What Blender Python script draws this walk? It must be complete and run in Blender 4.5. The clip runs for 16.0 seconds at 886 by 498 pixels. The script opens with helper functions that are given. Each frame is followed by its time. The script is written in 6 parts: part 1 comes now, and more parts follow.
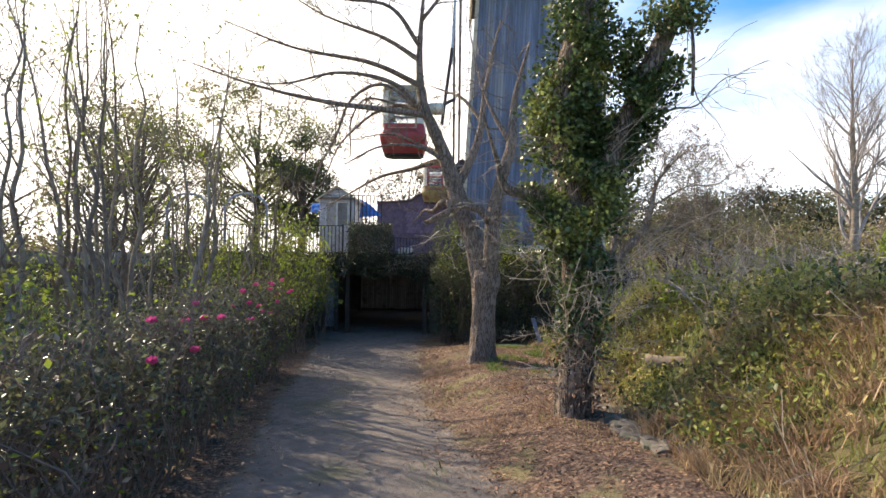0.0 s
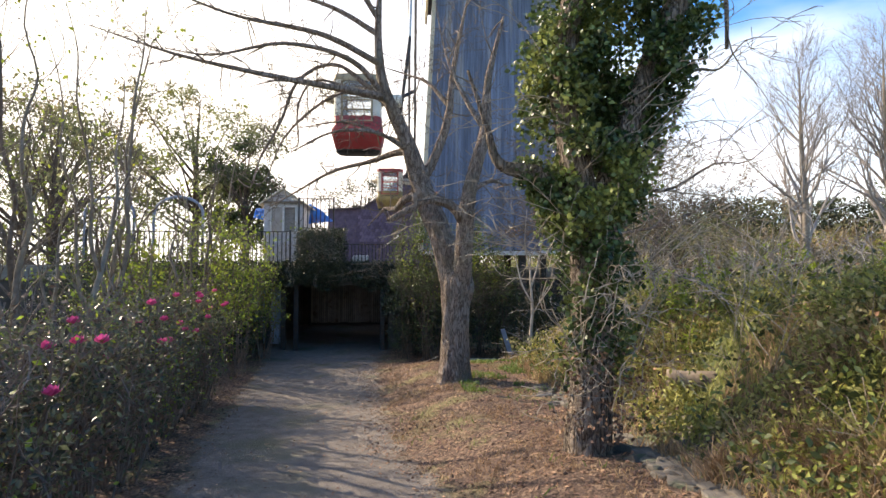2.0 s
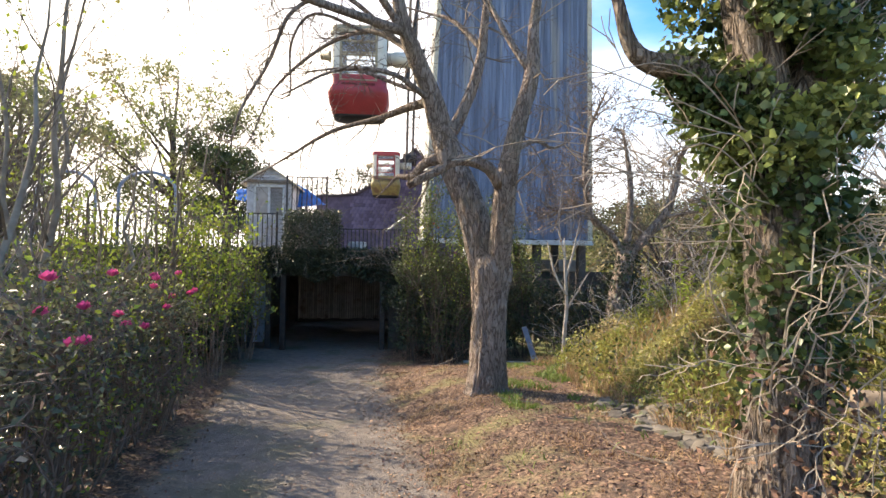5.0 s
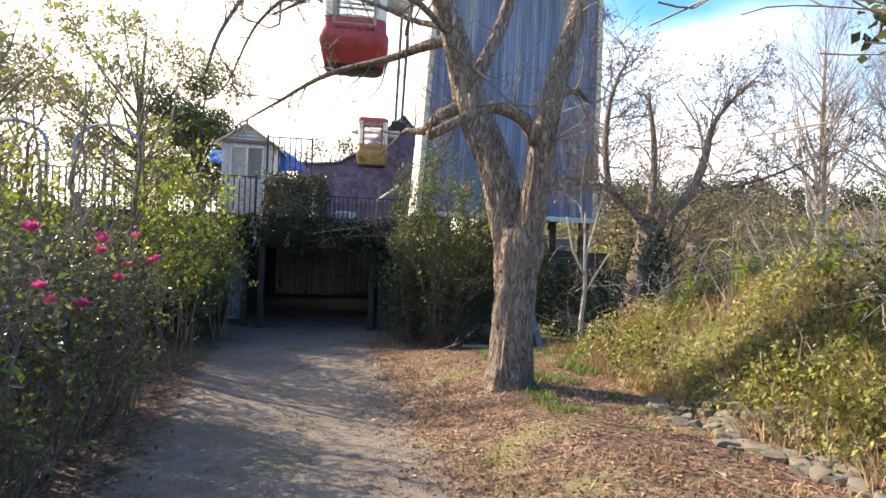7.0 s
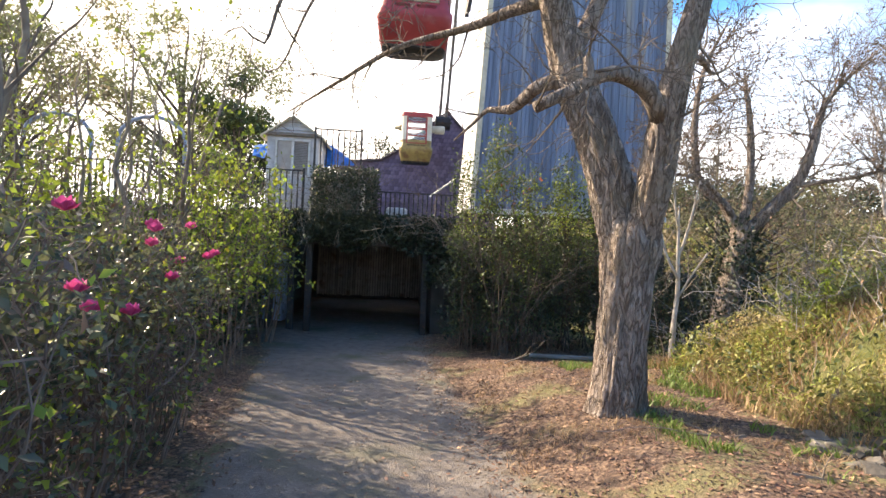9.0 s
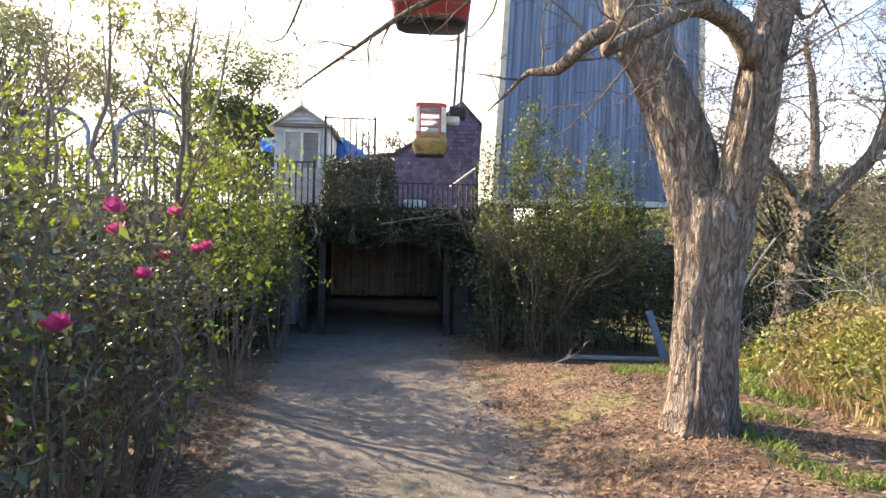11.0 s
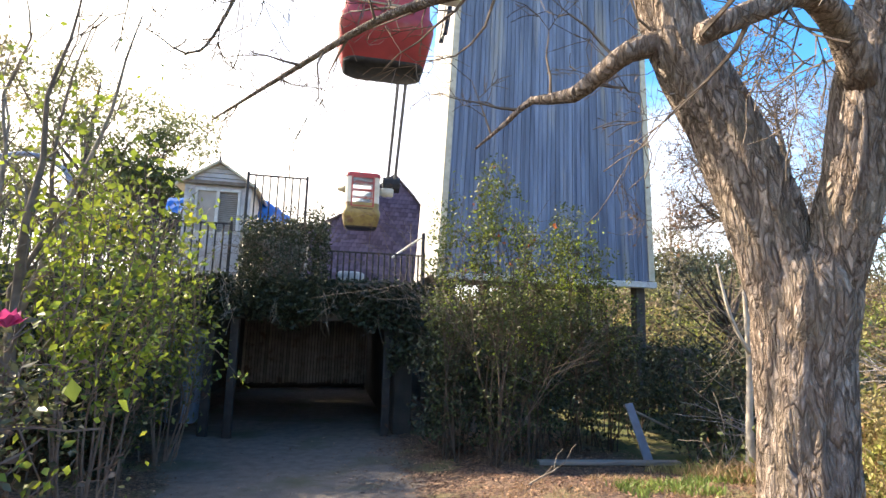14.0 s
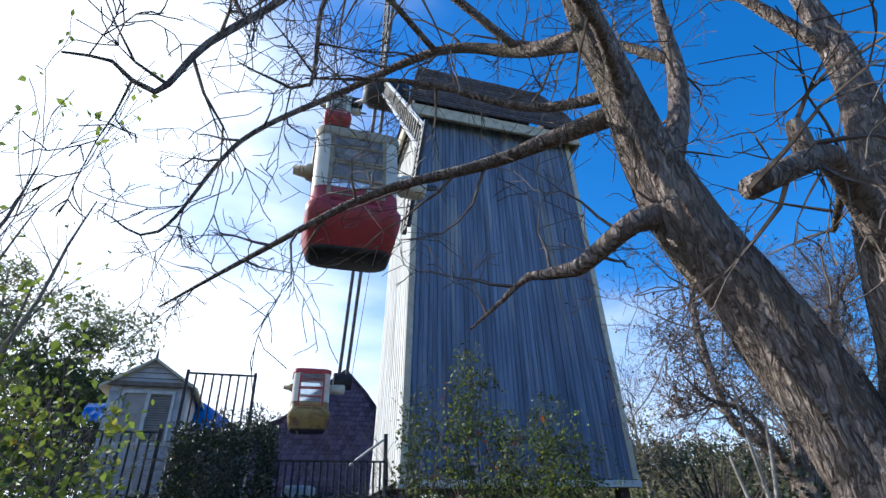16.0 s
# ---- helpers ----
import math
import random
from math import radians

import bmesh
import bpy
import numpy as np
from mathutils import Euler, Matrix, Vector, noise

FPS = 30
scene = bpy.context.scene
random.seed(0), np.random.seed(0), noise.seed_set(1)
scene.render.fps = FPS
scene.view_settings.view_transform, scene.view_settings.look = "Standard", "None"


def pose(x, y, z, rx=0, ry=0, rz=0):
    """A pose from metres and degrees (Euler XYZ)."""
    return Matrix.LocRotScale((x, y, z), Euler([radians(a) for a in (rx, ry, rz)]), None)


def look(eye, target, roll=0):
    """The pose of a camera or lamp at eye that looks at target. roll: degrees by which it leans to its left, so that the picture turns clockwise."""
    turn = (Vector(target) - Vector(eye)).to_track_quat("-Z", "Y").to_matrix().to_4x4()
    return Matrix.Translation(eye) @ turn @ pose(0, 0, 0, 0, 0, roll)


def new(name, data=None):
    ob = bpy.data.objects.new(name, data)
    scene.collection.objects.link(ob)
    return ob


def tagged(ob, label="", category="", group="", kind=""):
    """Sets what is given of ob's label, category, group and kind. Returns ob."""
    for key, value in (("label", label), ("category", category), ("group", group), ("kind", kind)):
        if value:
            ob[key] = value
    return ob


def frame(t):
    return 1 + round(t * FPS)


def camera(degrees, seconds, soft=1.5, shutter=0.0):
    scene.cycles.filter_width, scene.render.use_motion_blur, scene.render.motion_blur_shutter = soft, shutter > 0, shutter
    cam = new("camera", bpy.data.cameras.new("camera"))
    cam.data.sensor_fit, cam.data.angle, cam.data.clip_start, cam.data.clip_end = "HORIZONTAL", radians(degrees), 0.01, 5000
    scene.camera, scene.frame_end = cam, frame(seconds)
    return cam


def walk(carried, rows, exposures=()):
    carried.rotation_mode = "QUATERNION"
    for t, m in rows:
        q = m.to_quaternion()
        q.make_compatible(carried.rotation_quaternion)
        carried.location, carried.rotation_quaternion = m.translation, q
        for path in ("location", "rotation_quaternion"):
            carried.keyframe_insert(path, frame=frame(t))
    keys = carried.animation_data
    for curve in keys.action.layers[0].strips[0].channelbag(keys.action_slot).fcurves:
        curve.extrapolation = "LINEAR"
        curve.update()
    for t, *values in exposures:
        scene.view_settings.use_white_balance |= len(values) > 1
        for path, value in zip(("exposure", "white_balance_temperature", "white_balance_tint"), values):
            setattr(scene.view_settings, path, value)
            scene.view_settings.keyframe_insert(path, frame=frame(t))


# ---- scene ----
cam = camera(80.2, 16.0)
PATH = [
    (0, (0.363, -0.735, 1.519), (0.3, 1.264, 1.56), 0.9),
    (0.5, (0.285, -0.39, 1.49), (0.27, 1.608, 1.573), 0.5),
    (1, (0.243, 0.011, 1.415), (0.272, 2.009, 1.496), 0.2),
    (1.5, (0.129, 0.32, 1.398), (0.214, 2.316, 1.482), 0.2),
    (2, (0.08, 0.672, 1.367), (0.202, 2.666, 1.457), -0.0),
    (2.5, (0.004, 0.984, 1.357), (0.133, 2.978, 1.46), -0.3),
    (3, (-0.124, 1.302, 1.314), (0.006, 3.29, 1.481), 0.1),
    (3.5, (-0.127, 1.703, 1.206), (0.02, 3.691, 1.372), -0.2),
    (4, (-0.204, 2.016, 1.211), (-0.051, 4.006, 1.343), -0.1),
    (4.5, (-0.37, 2.293, 1.194), (-0.204, 4.283, 1.313), 0.6),
    (4.7, (-0.405, 2.444, 1.177), (-0.234, 4.434, 1.282), 0.6),
    (6.8, (-0.743, 3.793, 1.063), (-0.487, 5.776, 1.06), 2.1),
    (7, (-0.828, 3.918, 1.065), (-0.556, 5.9, 1.065), 2.2),
    (7.5, (-0.971, 4.228, 1.028), (-0.681, 6.206, 1.035), 2.3),
    (8, (-1.01, 4.566, 1.001), (-0.724, 6.546, 0.999), 2.1),
    (8.5, (-1.233, 4.778, 0.981), (-1.003, 6.765, 0.984), 2.4),
    (9, (-1.361, 4.906, 0.991), (-1.199, 6.899, 0.992), 2.6),
    (9.5, (-1.375, 5.133, 0.956), (-1.292, 7.131, 0.949), 2.4),
    (9.7, (-1.378, 5.225, 0.953), (-1.316, 7.224, 0.939), 2.3),
    (11.8, (-1.66, 6.161, 0.87), (-1.49, 8.154, 0.867), 1.3),
    (12, (-1.681, 6.247, 0.913), (-1.5, 8.239, 0.898), 2.0),
    (12.5, (-1.686, 6.513, 0.955), (-1.469, 8.499, 1.029), 2.1),
    (13, (-1.658, 6.8, 0.963), (-1.391, 8.771, 1.173), 1.5),
    (13.5, (-1.769, 7.051, 0.883), (-1.444, 9.006, 1.154), 1.7),
    (14, (-1.836, 7.33, 0.88), (-1.427, 9.264, 1.183), 1.5),
    (14.5, (-1.909, 7.56, 0.924), (-1.466, 9.452, 1.399), 1.0),
    (15, (-2.056, 7.733, 0.976), (-1.585, 9.554, 1.655), 0.1),
    (15.5, (-2.07, 7.828, 0.965), (-1.555, 9.575, 1.793), -0.9),
    (16, (-2.023, 7.934, 0.981), (-1.481, 9.586, 1.969), -2.1),
]
EXPOSURE = [(0, 0.7, 7800, 12.5), (3.5, 0.98, 7850, 12), (4.7, 1.12, 8050, 12), (6.8, 1.24, 8050, 12.5), (9.5, 1.38, 8050, 12.5), (12.5, 1.58, 8100, 12.5), (14.0, 1.46, 7900, 12), (15.0, 1.08, 7250, 10.5), (15.5, 0.55, 6400, 9), (16.0, 0.08, 5700, 8)]
walk(cam, [(t, look(eye, target, roll)) for t, eye, target, roll in PATH], EXPOSURE)

# ---------------- light ----------------
SUN_DIR = Vector((-0.74, 0.50, 0.58)).normalized()
world = bpy.data.worlds.new("sky")
scene.world = world
world.use_nodes = True
wn, wl = world.node_tree.nodes, world.node_tree.links
wn.clear()
sky = wn.new("ShaderNodeTexSky")
sky.sky_type, sky.sun_disc = "NISHITA", False
sky.sun_elevation = math.asin(SUN_DIR.z)
sky.sun_rotation = math.atan2(SUN_DIR.x, SUN_DIR.y)
sky.air_density, sky.dust_density, sky.ozone_density = 1.0, 0.8, 6.0
wtc = wn.new("ShaderNodeTexCoord")
wmap = wn.new("ShaderNodeMapping")
wmap.inputs["Scale"].default_value = (1.0, 1.0, 3.0)
wl.new(wtc.outputs["Generated"], wmap.inputs["Vector"])
cloud = wn.new("ShaderNodeTexNoise")
cloud.inputs["Scale"].default_value, cloud.inputs["Detail"].default_value = 1.6, 7.0
wl.new(wmap.outputs["Vector"], cloud.inputs["Vector"])
wsep = wn.new("ShaderNodeSeparateXYZ")
wl.new(wtc.outputs["Generated"], wsep.inputs["Vector"])
wlow = wn.new("ShaderNodeMapRange")  # cloud bank low over the horizon, clear overhead
wlow.inputs["From Min"].default_value, wlow.inputs["From Max"].default_value = 0.0, 0.75
wlow.inputs["To Min"].default_value, wlow.inputs["To Max"].default_value = 0.5, -0.38
wl.new(wsep.outputs["Z"], wlow.inputs["Value"])
wdot = wn.new("ShaderNodeVectorMath")  # bright veil of cloud round the sun
wdot.operation = "DOT_PRODUCT"
wl.new(wtc.outputs["Generated"], wdot.inputs[0])
wdot.inputs[1].default_value = tuple(SUN_DIR)
wglow = wn.new("ShaderNodeMapRange")
wglow.inputs["From Min"].default_value, wglow.inputs["From Max"].default_value = 0.28, 0.95
wglow.inputs["To Min"].default_value, wglow.inputs["To Max"].default_value = -0.02, 0.9
wl.new(wdot.outputs["Value"], wglow.inputs["Value"])
wcl = wn.new("ShaderNodeMapRange")
wcl.inputs["From Min"].default_value, wcl.inputs["From Max"].default_value = 0.3, 0.7
wcl.inputs["To Min"].default_value, wcl.inputs["To Max"].default_value = -0.32, 0.32
wl.new(cloud.outputs["Fac"], wcl.inputs["Value"])
wadd = wn.new("ShaderNodeMath")
wl.new(wcl.outputs["Result"], wadd.inputs[0])
wl.new(wlow.outputs["Result"], wadd.inputs[1])
wsum = wn.new("ShaderNodeMath")
wl.new(wadd.outputs[0], wsum.inputs[0])
wl.new(wglow.outputs["Result"], wsum.inputs[1])
cramp = wn.new("ShaderNodeMapRange")
cramp.interpolation_type = "SMOOTHSTEP"
cramp.inputs["From Min"].default_value, cramp.inputs["From Max"].default_value = 0.0, 0.85
wl.new(wsum.outputs[0], cramp.inputs["Value"])
wmix = wn.new("ShaderNodeMix")
wmix.data_type = "RGBA"
wmix.inputs["B"].default_value = (9.0, 9.1, 9.4, 1)
wl.new(cramp.outputs["Result"], wmix.inputs["Factor"])
whue = wn.new("ShaderNodeHueSaturation")
whue.inputs["Saturation"].default_value, whue.inputs["Value"].default_value = 1.25, 1.5
wl.new(sky.outputs["Color"], whue.inputs["Color"])
wl.new(whue.outputs["Color"], wmix.inputs["A"])
wbg = wn.new("ShaderNodeBackground")
wbg.inputs["Strength"].default_value = 0.15
wl.new(wmix.outputs["Result"], wbg.inputs["Color"])
wout = wn.new("ShaderNodeOutputWorld")
wl.new(wbg.outputs["Background"], wout.inputs["Surface"])

sun_data = bpy.data.lights.new("sun", "SUN")
sun_data.energy, sun_data.angle, sun_data.color = 5.0, radians(0.6), (1.0, 0.93, 0.82)
sun = new("sun", sun_data)
sun.matrix_world = look(SUN_DIR * 60, (0, 0, 0))


# ---------------- materials ----------------
def mat(name, a, b=None, rough=0.8, scale=8.0, bump=0.0, bump_scale=40.0, stretch=(1, 1, 1), metal=0.0, spots=None, spot_scale=3.0,
        spot_low=0.55, random=0.0, translucent=0.0, island=0.0, spec=0.4):
    """Two colours mixed by fine and coarse noise, stains and patches of a third colour, relief."""
    m = bpy.data.materials.new(name)
    m.use_nodes = True
    n, l = m.node_tree.nodes, m.node_tree.links
    p = n["Principled BSDF"]
    b = b or tuple(0.75 * c for c in a)
    tc = n.new("ShaderNodeTexCoord")
    mp = n.new("ShaderNodeMapping")
    mp.inputs["Scale"].default_value = stretch
    l.new(tc.outputs["Object"], mp.inputs["Vector"])
    n1 = n.new("ShaderNodeTexNoise")
    n1.inputs["Scale"].default_value, n1.inputs["Detail"].default_value = scale, 8
    l.new(mp.outputs["Vector"], n1.inputs["Vector"])
    r1 = n.new("ShaderNodeMapRange")
    r1.inputs["From Min"].default_value, r1.inputs["From Max"].default_value = 0.32, 0.68
    l.new(n1.outputs["Fac"], r1.inputs["Value"])
    mx = n.new("ShaderNodeMix")
    mx.data_type = "RGBA"
    mx.inputs["A"].default_value, mx.inputs["B"].default_value = (*a, 1), (*b, 1)
    l.new(r1.outputs["Result"], mx.inputs["Factor"])
    col = mx.outputs["Result"]
    if spots:
        n2 = n.new("ShaderNodeTexNoise")
        n2.inputs["Scale"].default_value, n2.inputs["Detail"].default_value = spot_scale, 6
        l.new(mp.outputs["Vector"], n2.inputs["Vector"])
        r2 = n.new("ShaderNodeMapRange")
        r2.inputs["From Min"].default_value, r2.inputs["From Max"].default_value = spot_low, spot_low + 0.14
        l.new(n2.outputs["Fac"], r2.inputs["Value"])
        m2 = n.new("ShaderNodeMix")
        m2.data_type = "RGBA"
        m2.inputs["B"].default_value = (*spots, 1)
        l.new(r2.outputs["Result"], m2.inputs["Factor"])
        l.new(col, m2.inputs["A"])
        col = m2.outputs["Result"]
    if random or island:
        hv = n.new("ShaderNodeHueSaturation")
        mr = n.new("ShaderNodeMapRange")
        k = island or random
        mr.inputs["To Min"].default_value, mr.inputs["To Max"].default_value = 1 - k, 1 + k
        if island:
            gi = n.new("ShaderNodeNewGeometry")
            l.new(gi.outputs["Random Per Island"], mr.inputs["Value"])
        else:
            oi = n.new("ShaderNodeObjectInfo")
            l.new(oi.outputs["Random"], mr.inputs["Value"])
        l.new(mr.outputs["Result"], hv.inputs["Value"])
        l.new(col, hv.inputs["Color"])
        col = hv.outputs["Color"]
    l.new(col, p.inputs["Base Color"])
    p.inputs["Roughness"].default_value, p.inputs["Metallic"].default_value = rough, metal
    p.inputs["Specular IOR Level"].default_value = spec
    if bump:
        n3 = n.new("ShaderNodeTexNoise")
        n3.inputs["Scale"].default_value, n3.inputs["Detail"].default_value = bump_scale, 6
        l.new(mp.outputs["Vector"], n3.inputs["Vector"])
        bp = n.new("ShaderNodeBump")
        bp.inputs["Strength"].default_value, bp.inputs["Distance"].default_value = bump, 0.02
        l.new(n3.outputs["Fac"], bp.inputs["Height"])
        l.new(bp.outputs["Normal"], p.inputs["Normal"])
    if translucent:
        tr = n.new("ShaderNodeBsdfTranslucent")
        l.new(col, tr.inputs["Color"])
        ms = n.new("ShaderNodeMixShader")
        ms.inputs["Fac"].default_value = translucent
        l.new(p.outputs["BSDF"], ms.inputs[1])
        l.new(tr.outputs["BSDF"], ms.inputs[2])
        l.new(ms.outputs["Shader"], n["Material Output"].inputs["Surface"])
    return m



def bark_material(name, ridge, crack, lichen, scale=10.0):
    """Furrowed bark: long plates parted by dark cracks."""
    m = bpy.data.materials.new(name)
    m.use_nodes = True
    n, l = m.node_tree.nodes, m.node_tree.links
    p = n["Principled BSDF"]
    p.inputs["Roughness"].default_value, p.inputs["Specular IOR Level"].default_value = 0.95, 0.15
    tc = n.new("ShaderNodeTexCoord")
    mp = n.new("ShaderNodeMapping")
    mp.inputs["Scale"].default_value = (1, 1, 0.25)
    l.new(tc.outputs["Object"], mp.inputs["Vector"])

    def nz(sc, detail, dist, vec):
        t = n.new("ShaderNodeTexNoise")
        t.inputs["Scale"].default_value, t.inputs["Detail"].default_value, t.inputs["Distortion"].default_value = sc, detail, dist
        l.new(vec, t.inputs["Vector"])
        return t.outputs["Fac"]

    def op(kind, a, b):
        x = n.new("ShaderNodeMath")
        x.operation = kind
        for k, v in enumerate((a, b)):
            if isinstance(v, float):
                x.inputs[k].default_value = v
            else:
                l.new(v, x.inputs[k])
        return x.outputs[0]

    def crease(v):
        a = n.new("ShaderNodeMath")
        a.operation = "ABSOLUTE"
        l.new(op("SUBTRACT", v, 0.5), a.inputs[0])
        r = n.new("ShaderNodeMapRange")
        r.inputs["From Min"].default_value, r.inputs["From Max"].default_value = 0.0, 0.09
        l.new(a.outputs[0], r.inputs["Value"])
        return r.outputs["Result"]

    big = crease(nz(scale, 3, 0.7, mp.outputs["Vector"]))
    small = crease(nz(scale * 2.3, 4, 0.5, mp.outputs["Vector"]))
    h = op("MULTIPLY", big, op("ADD", op("MULTIPLY", small, 0.55), 0.45))
    ramp = n.new("ShaderNodeValToRGB")
    ramp.color_ramp.elements[0].color, ramp.color_ramp.elements[1].color = (*crack, 1), (*ridge, 1)
    ramp.color_ramp.elements[1].position = 0.75
    l.new(h, ramp.inputs["Fac"])
    mx = n.new("ShaderNodeMix")
    mx.data_type = "RGBA"
    mr = n.new("ShaderNodeMapRange")
    mr.inputs["From Min"].default_value, mr.inputs["From Max"].default_value, mr.inputs["To Max"].default_value = 0.52, 0.68, 0.6
    l.new(nz(2.2, 6, 0.2, tc.outputs["Object"]), mr.inputs["Value"])
    l.new(mr.outputs["Result"], mx.inputs["Factor"])
    l.new(ramp.outputs["Color"], mx.inputs["A"])
    mx.inputs["B"].default_value = (*lichen, 1)
    l.new(mx.outputs["Result"], p.inputs["Base Color"])
    bp = n.new("ShaderNodeBump")
    bp.inputs["Strength"].default_value, bp.inputs["Distance"].default_value = 1.0, 0.035
    l.new(op("ADD", h, op("MULTIPLY", nz(60.0, 5, 0.0, tc.outputs["Object"]), 0.3)), bp.inputs["Height"])
    l.new(bp.outputs["Normal"], p.inputs["Normal"])
    return m


M_BARK = bark_material("furrowed_bark", (0.46, 0.37, 0.315), (0.16, 0.118, 0.094), (0.31, 0.265, 0.2), 17.0)
M_BARK_IVY = bark_material("brown_bark", (0.33, 0.265, 0.215), (0.07, 0.052, 0.042), (0.2, 0.18, 0.13), 15.0)
M_BARK_DARK = mat("dark_bark", (0.14, 0.10, 0.075), (0.06, 0.045, 0.035), 0.95, 14, 0.8, 40, (1, 1, 0.3))
M_TWIG = mat("twig_bark", (0.21, 0.165, 0.13), (0.11, 0.085, 0.07), 0.9, 10)
M_TWIG_PALE = mat("pale_twig_bark", (0.32, 0.27, 0.21), (0.18, 0.14, 0.11), 0.9, 8)
M_SAPLING = mat("whitish_sapling_bark", (0.52, 0.47, 0.41), (0.34, 0.29, 0.25), 0.9, 9)
M_GREYTWIG = mat("grey_twig_bark", (0.36, 0.33, 0.32), (0.24, 0.21, 0.20), 0.9, 4)
M_HEDGE_TWIG = mat("reddish_twig_bark", (0.25, 0.175, 0.135), (0.14, 0.095, 0.075), 0.85, 10)
M_VINE = mat("dry_vine", (0.42, 0.35, 0.27), (0.25, 0.2, 0.15), 0.9, 12)
# Ivy spots paint in the yellow-green patches that sunlight makes.
M_IVY = mat("sun_spotted_ivy_leaf", (0.085, 0.13, 0.04), (0.042, 0.07, 0.024), 0.38, 5, island=0.55, translucent=0.28, spots=(0.25, 0.28, 0.085), spot_scale=2.0, spot_low=0.49)
M_HEDGE = mat("camellia_leaf", (0.13, 0.15, 0.075), (0.095, 0.085, 0.062), 0.3, 3, island=0.6, translucent=0.42, spots=(0.17, 0.22, 0.045), spot_scale=1.3, spot_low=0.6)
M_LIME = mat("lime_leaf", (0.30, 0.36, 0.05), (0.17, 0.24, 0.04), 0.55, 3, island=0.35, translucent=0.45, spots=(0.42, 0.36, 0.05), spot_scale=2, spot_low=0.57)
M_SHRUB = mat("shrub_leaf", (0.105, 0.13, 0.045), (0.06, 0.08, 0.03), 0.5, 3, island=0.4, translucent=0.3, spots=(0.16, 0.19, 0.05), spot_scale=1.5)
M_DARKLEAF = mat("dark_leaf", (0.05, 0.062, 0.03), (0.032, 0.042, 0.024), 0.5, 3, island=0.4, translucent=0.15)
M_GRASS = mat("grass_blade", (0.36, 0.36, 0.12), (0.23, 0.26, 0.08), 0.6, 1.2, island=0.35, translucent=0.35, spots=(0.38, 0.29, 0.14), spot_scale=0.8, spot_low=0.52)
M_FRESH = mat("fresh_grass", (0.19, 0.26, 0.06), (0.11, 0.17, 0.04), 0.55, 2, island=0.3, translucent=0.35)
M_DRY = mat("dry_grass", (0.42, 0.30, 0.17), (0.28, 0.17, 0.10), 0.75, 2, island=0.35, translucent=0.3)
M_LITTER = mat("fallen_leaf", (0.22, 0.115, 0.075), (0.11, 0.062, 0.045), 0.7, 4, island=0.65, spots=(0.36, 0.22, 0.13), spot_scale=6, spot_low=0.5)
M_FAR = mat("far_foliage", (0.17, 0.165, 0.085), (0.10, 0.115, 0.055), 0.8, 0.5, island=0.45, translucent=0.35, spots=(0.27, 0.20, 0.12), spot_scale=0.25, spot_low=0.47)
M_WEED = mat("weed_leaf", (0.34, 0.35, 0.09), (0.22, 0.26, 0.06), 0.6, 1.4, island=0.4, translucent=0.35, spots=(0.40, 0.28, 0.14), spot_scale=1.1, spot_low=0.5)
M_WEEDLIME = mat("leafy_weed", (0.38, 0.36, 0.11), (0.20, 0.215, 0.06), 0.55, 1.6, island=0.45, translucent=0.42, spots=(0.44, 0.35, 0.18), spot_scale=1.6, spot_low=0.5)
M_RUSSET = mat("russet_grass", (0.42, 0.30, 0.19), (0.28, 0.175, 0.11), 0.75, 2, island=0.4, translucent=0.3, spots=(0.46, 0.36, 0.2), spot_scale=1.5)
# Leaf colour lightened so that the far trees look hazy.
M_HAZE_LEAF = mat("haze_paled_leaf", (0.24, 0.25, 0.12), (0.15, 0.165, 0.08), 0.6, 0.8, island=0.4, translucent=0.5, spots=(0.30, 0.24, 0.13), spot_scale=0.4, spot_low=0.52)
M_PETAL = mat("pink_petal", (0.72, 0.13, 0.34), (0.6, 0.06, 0.2), 0.5, 12, translucent=0.3)
# Lit and shaded copies: front colour holds skylight blue, side holds sunlit white.
M_WEATHERED_SHADED = mat("weathered_board_shade_blue", (0.205, 0.255, 0.35), (0.11, 0.135, 0.19), 0.85, 7, 0.35, 30, (1, 1, 0.06), spots=(0.32, 0.31, 0.30), spot_scale=3.0, random=0.22)
M_WHITE_LIT_SIDE = mat("peeling_white_lit_board", (0.72, 0.71, 0.68), (0.55, 0.52, 0.47), 0.8, 6, 0.3, 30, (1, 1, 0.15), spots=(0.4, 0.36, 0.3), spot_scale=2.2, spot_low=0.6, random=0.08)
M_CREAM = mat("cream_trim", (0.62, 0.56, 0.42), (0.45, 0.39, 0.29), 0.75, 6, 0.2, 40, spots=(0.3, 0.24, 0.16), spot_scale=4, spot_low=0.6)
M_SHINGLE = mat("dark_shingle", (0.13, 0.11, 0.115), (0.06, 0.05, 0.055), 0.9, 12, 0.4, 40, random=0.35, spots=(0.22, 0.18, 0.16), spot_scale=5)
M_PURPLE = mat("purple_shingle", (0.17, 0.135, 0.20), (0.10, 0.08, 0.13), 0.9, 5, 0.3, 30, random=0.3)
M_RED = mat("faded_red_enamel", (0.44, 0.06, 0.06), (0.33, 0.045, 0.048), 0.45, 3, 0.05, 20, spots=(0.36, 0.14, 0.12), spot_scale=1.6, spot_low=0.62)
M_IVORY = mat("ivory_enamel", (0.74, 0.70, 0.60), (0.62, 0.57, 0.46), 0.45, 4, 0.05, 20, spots=(0.42, 0.34, 0.22), spot_scale=2.5, spot_low=0.62)
M_TAN = mat("tan_enamel", (0.42, 0.34, 0.22), (0.32, 0.25, 0.15), 0.55, 4, 0.08, 20, spots=(0.22, 0.15, 0.09), spot_scale=3)
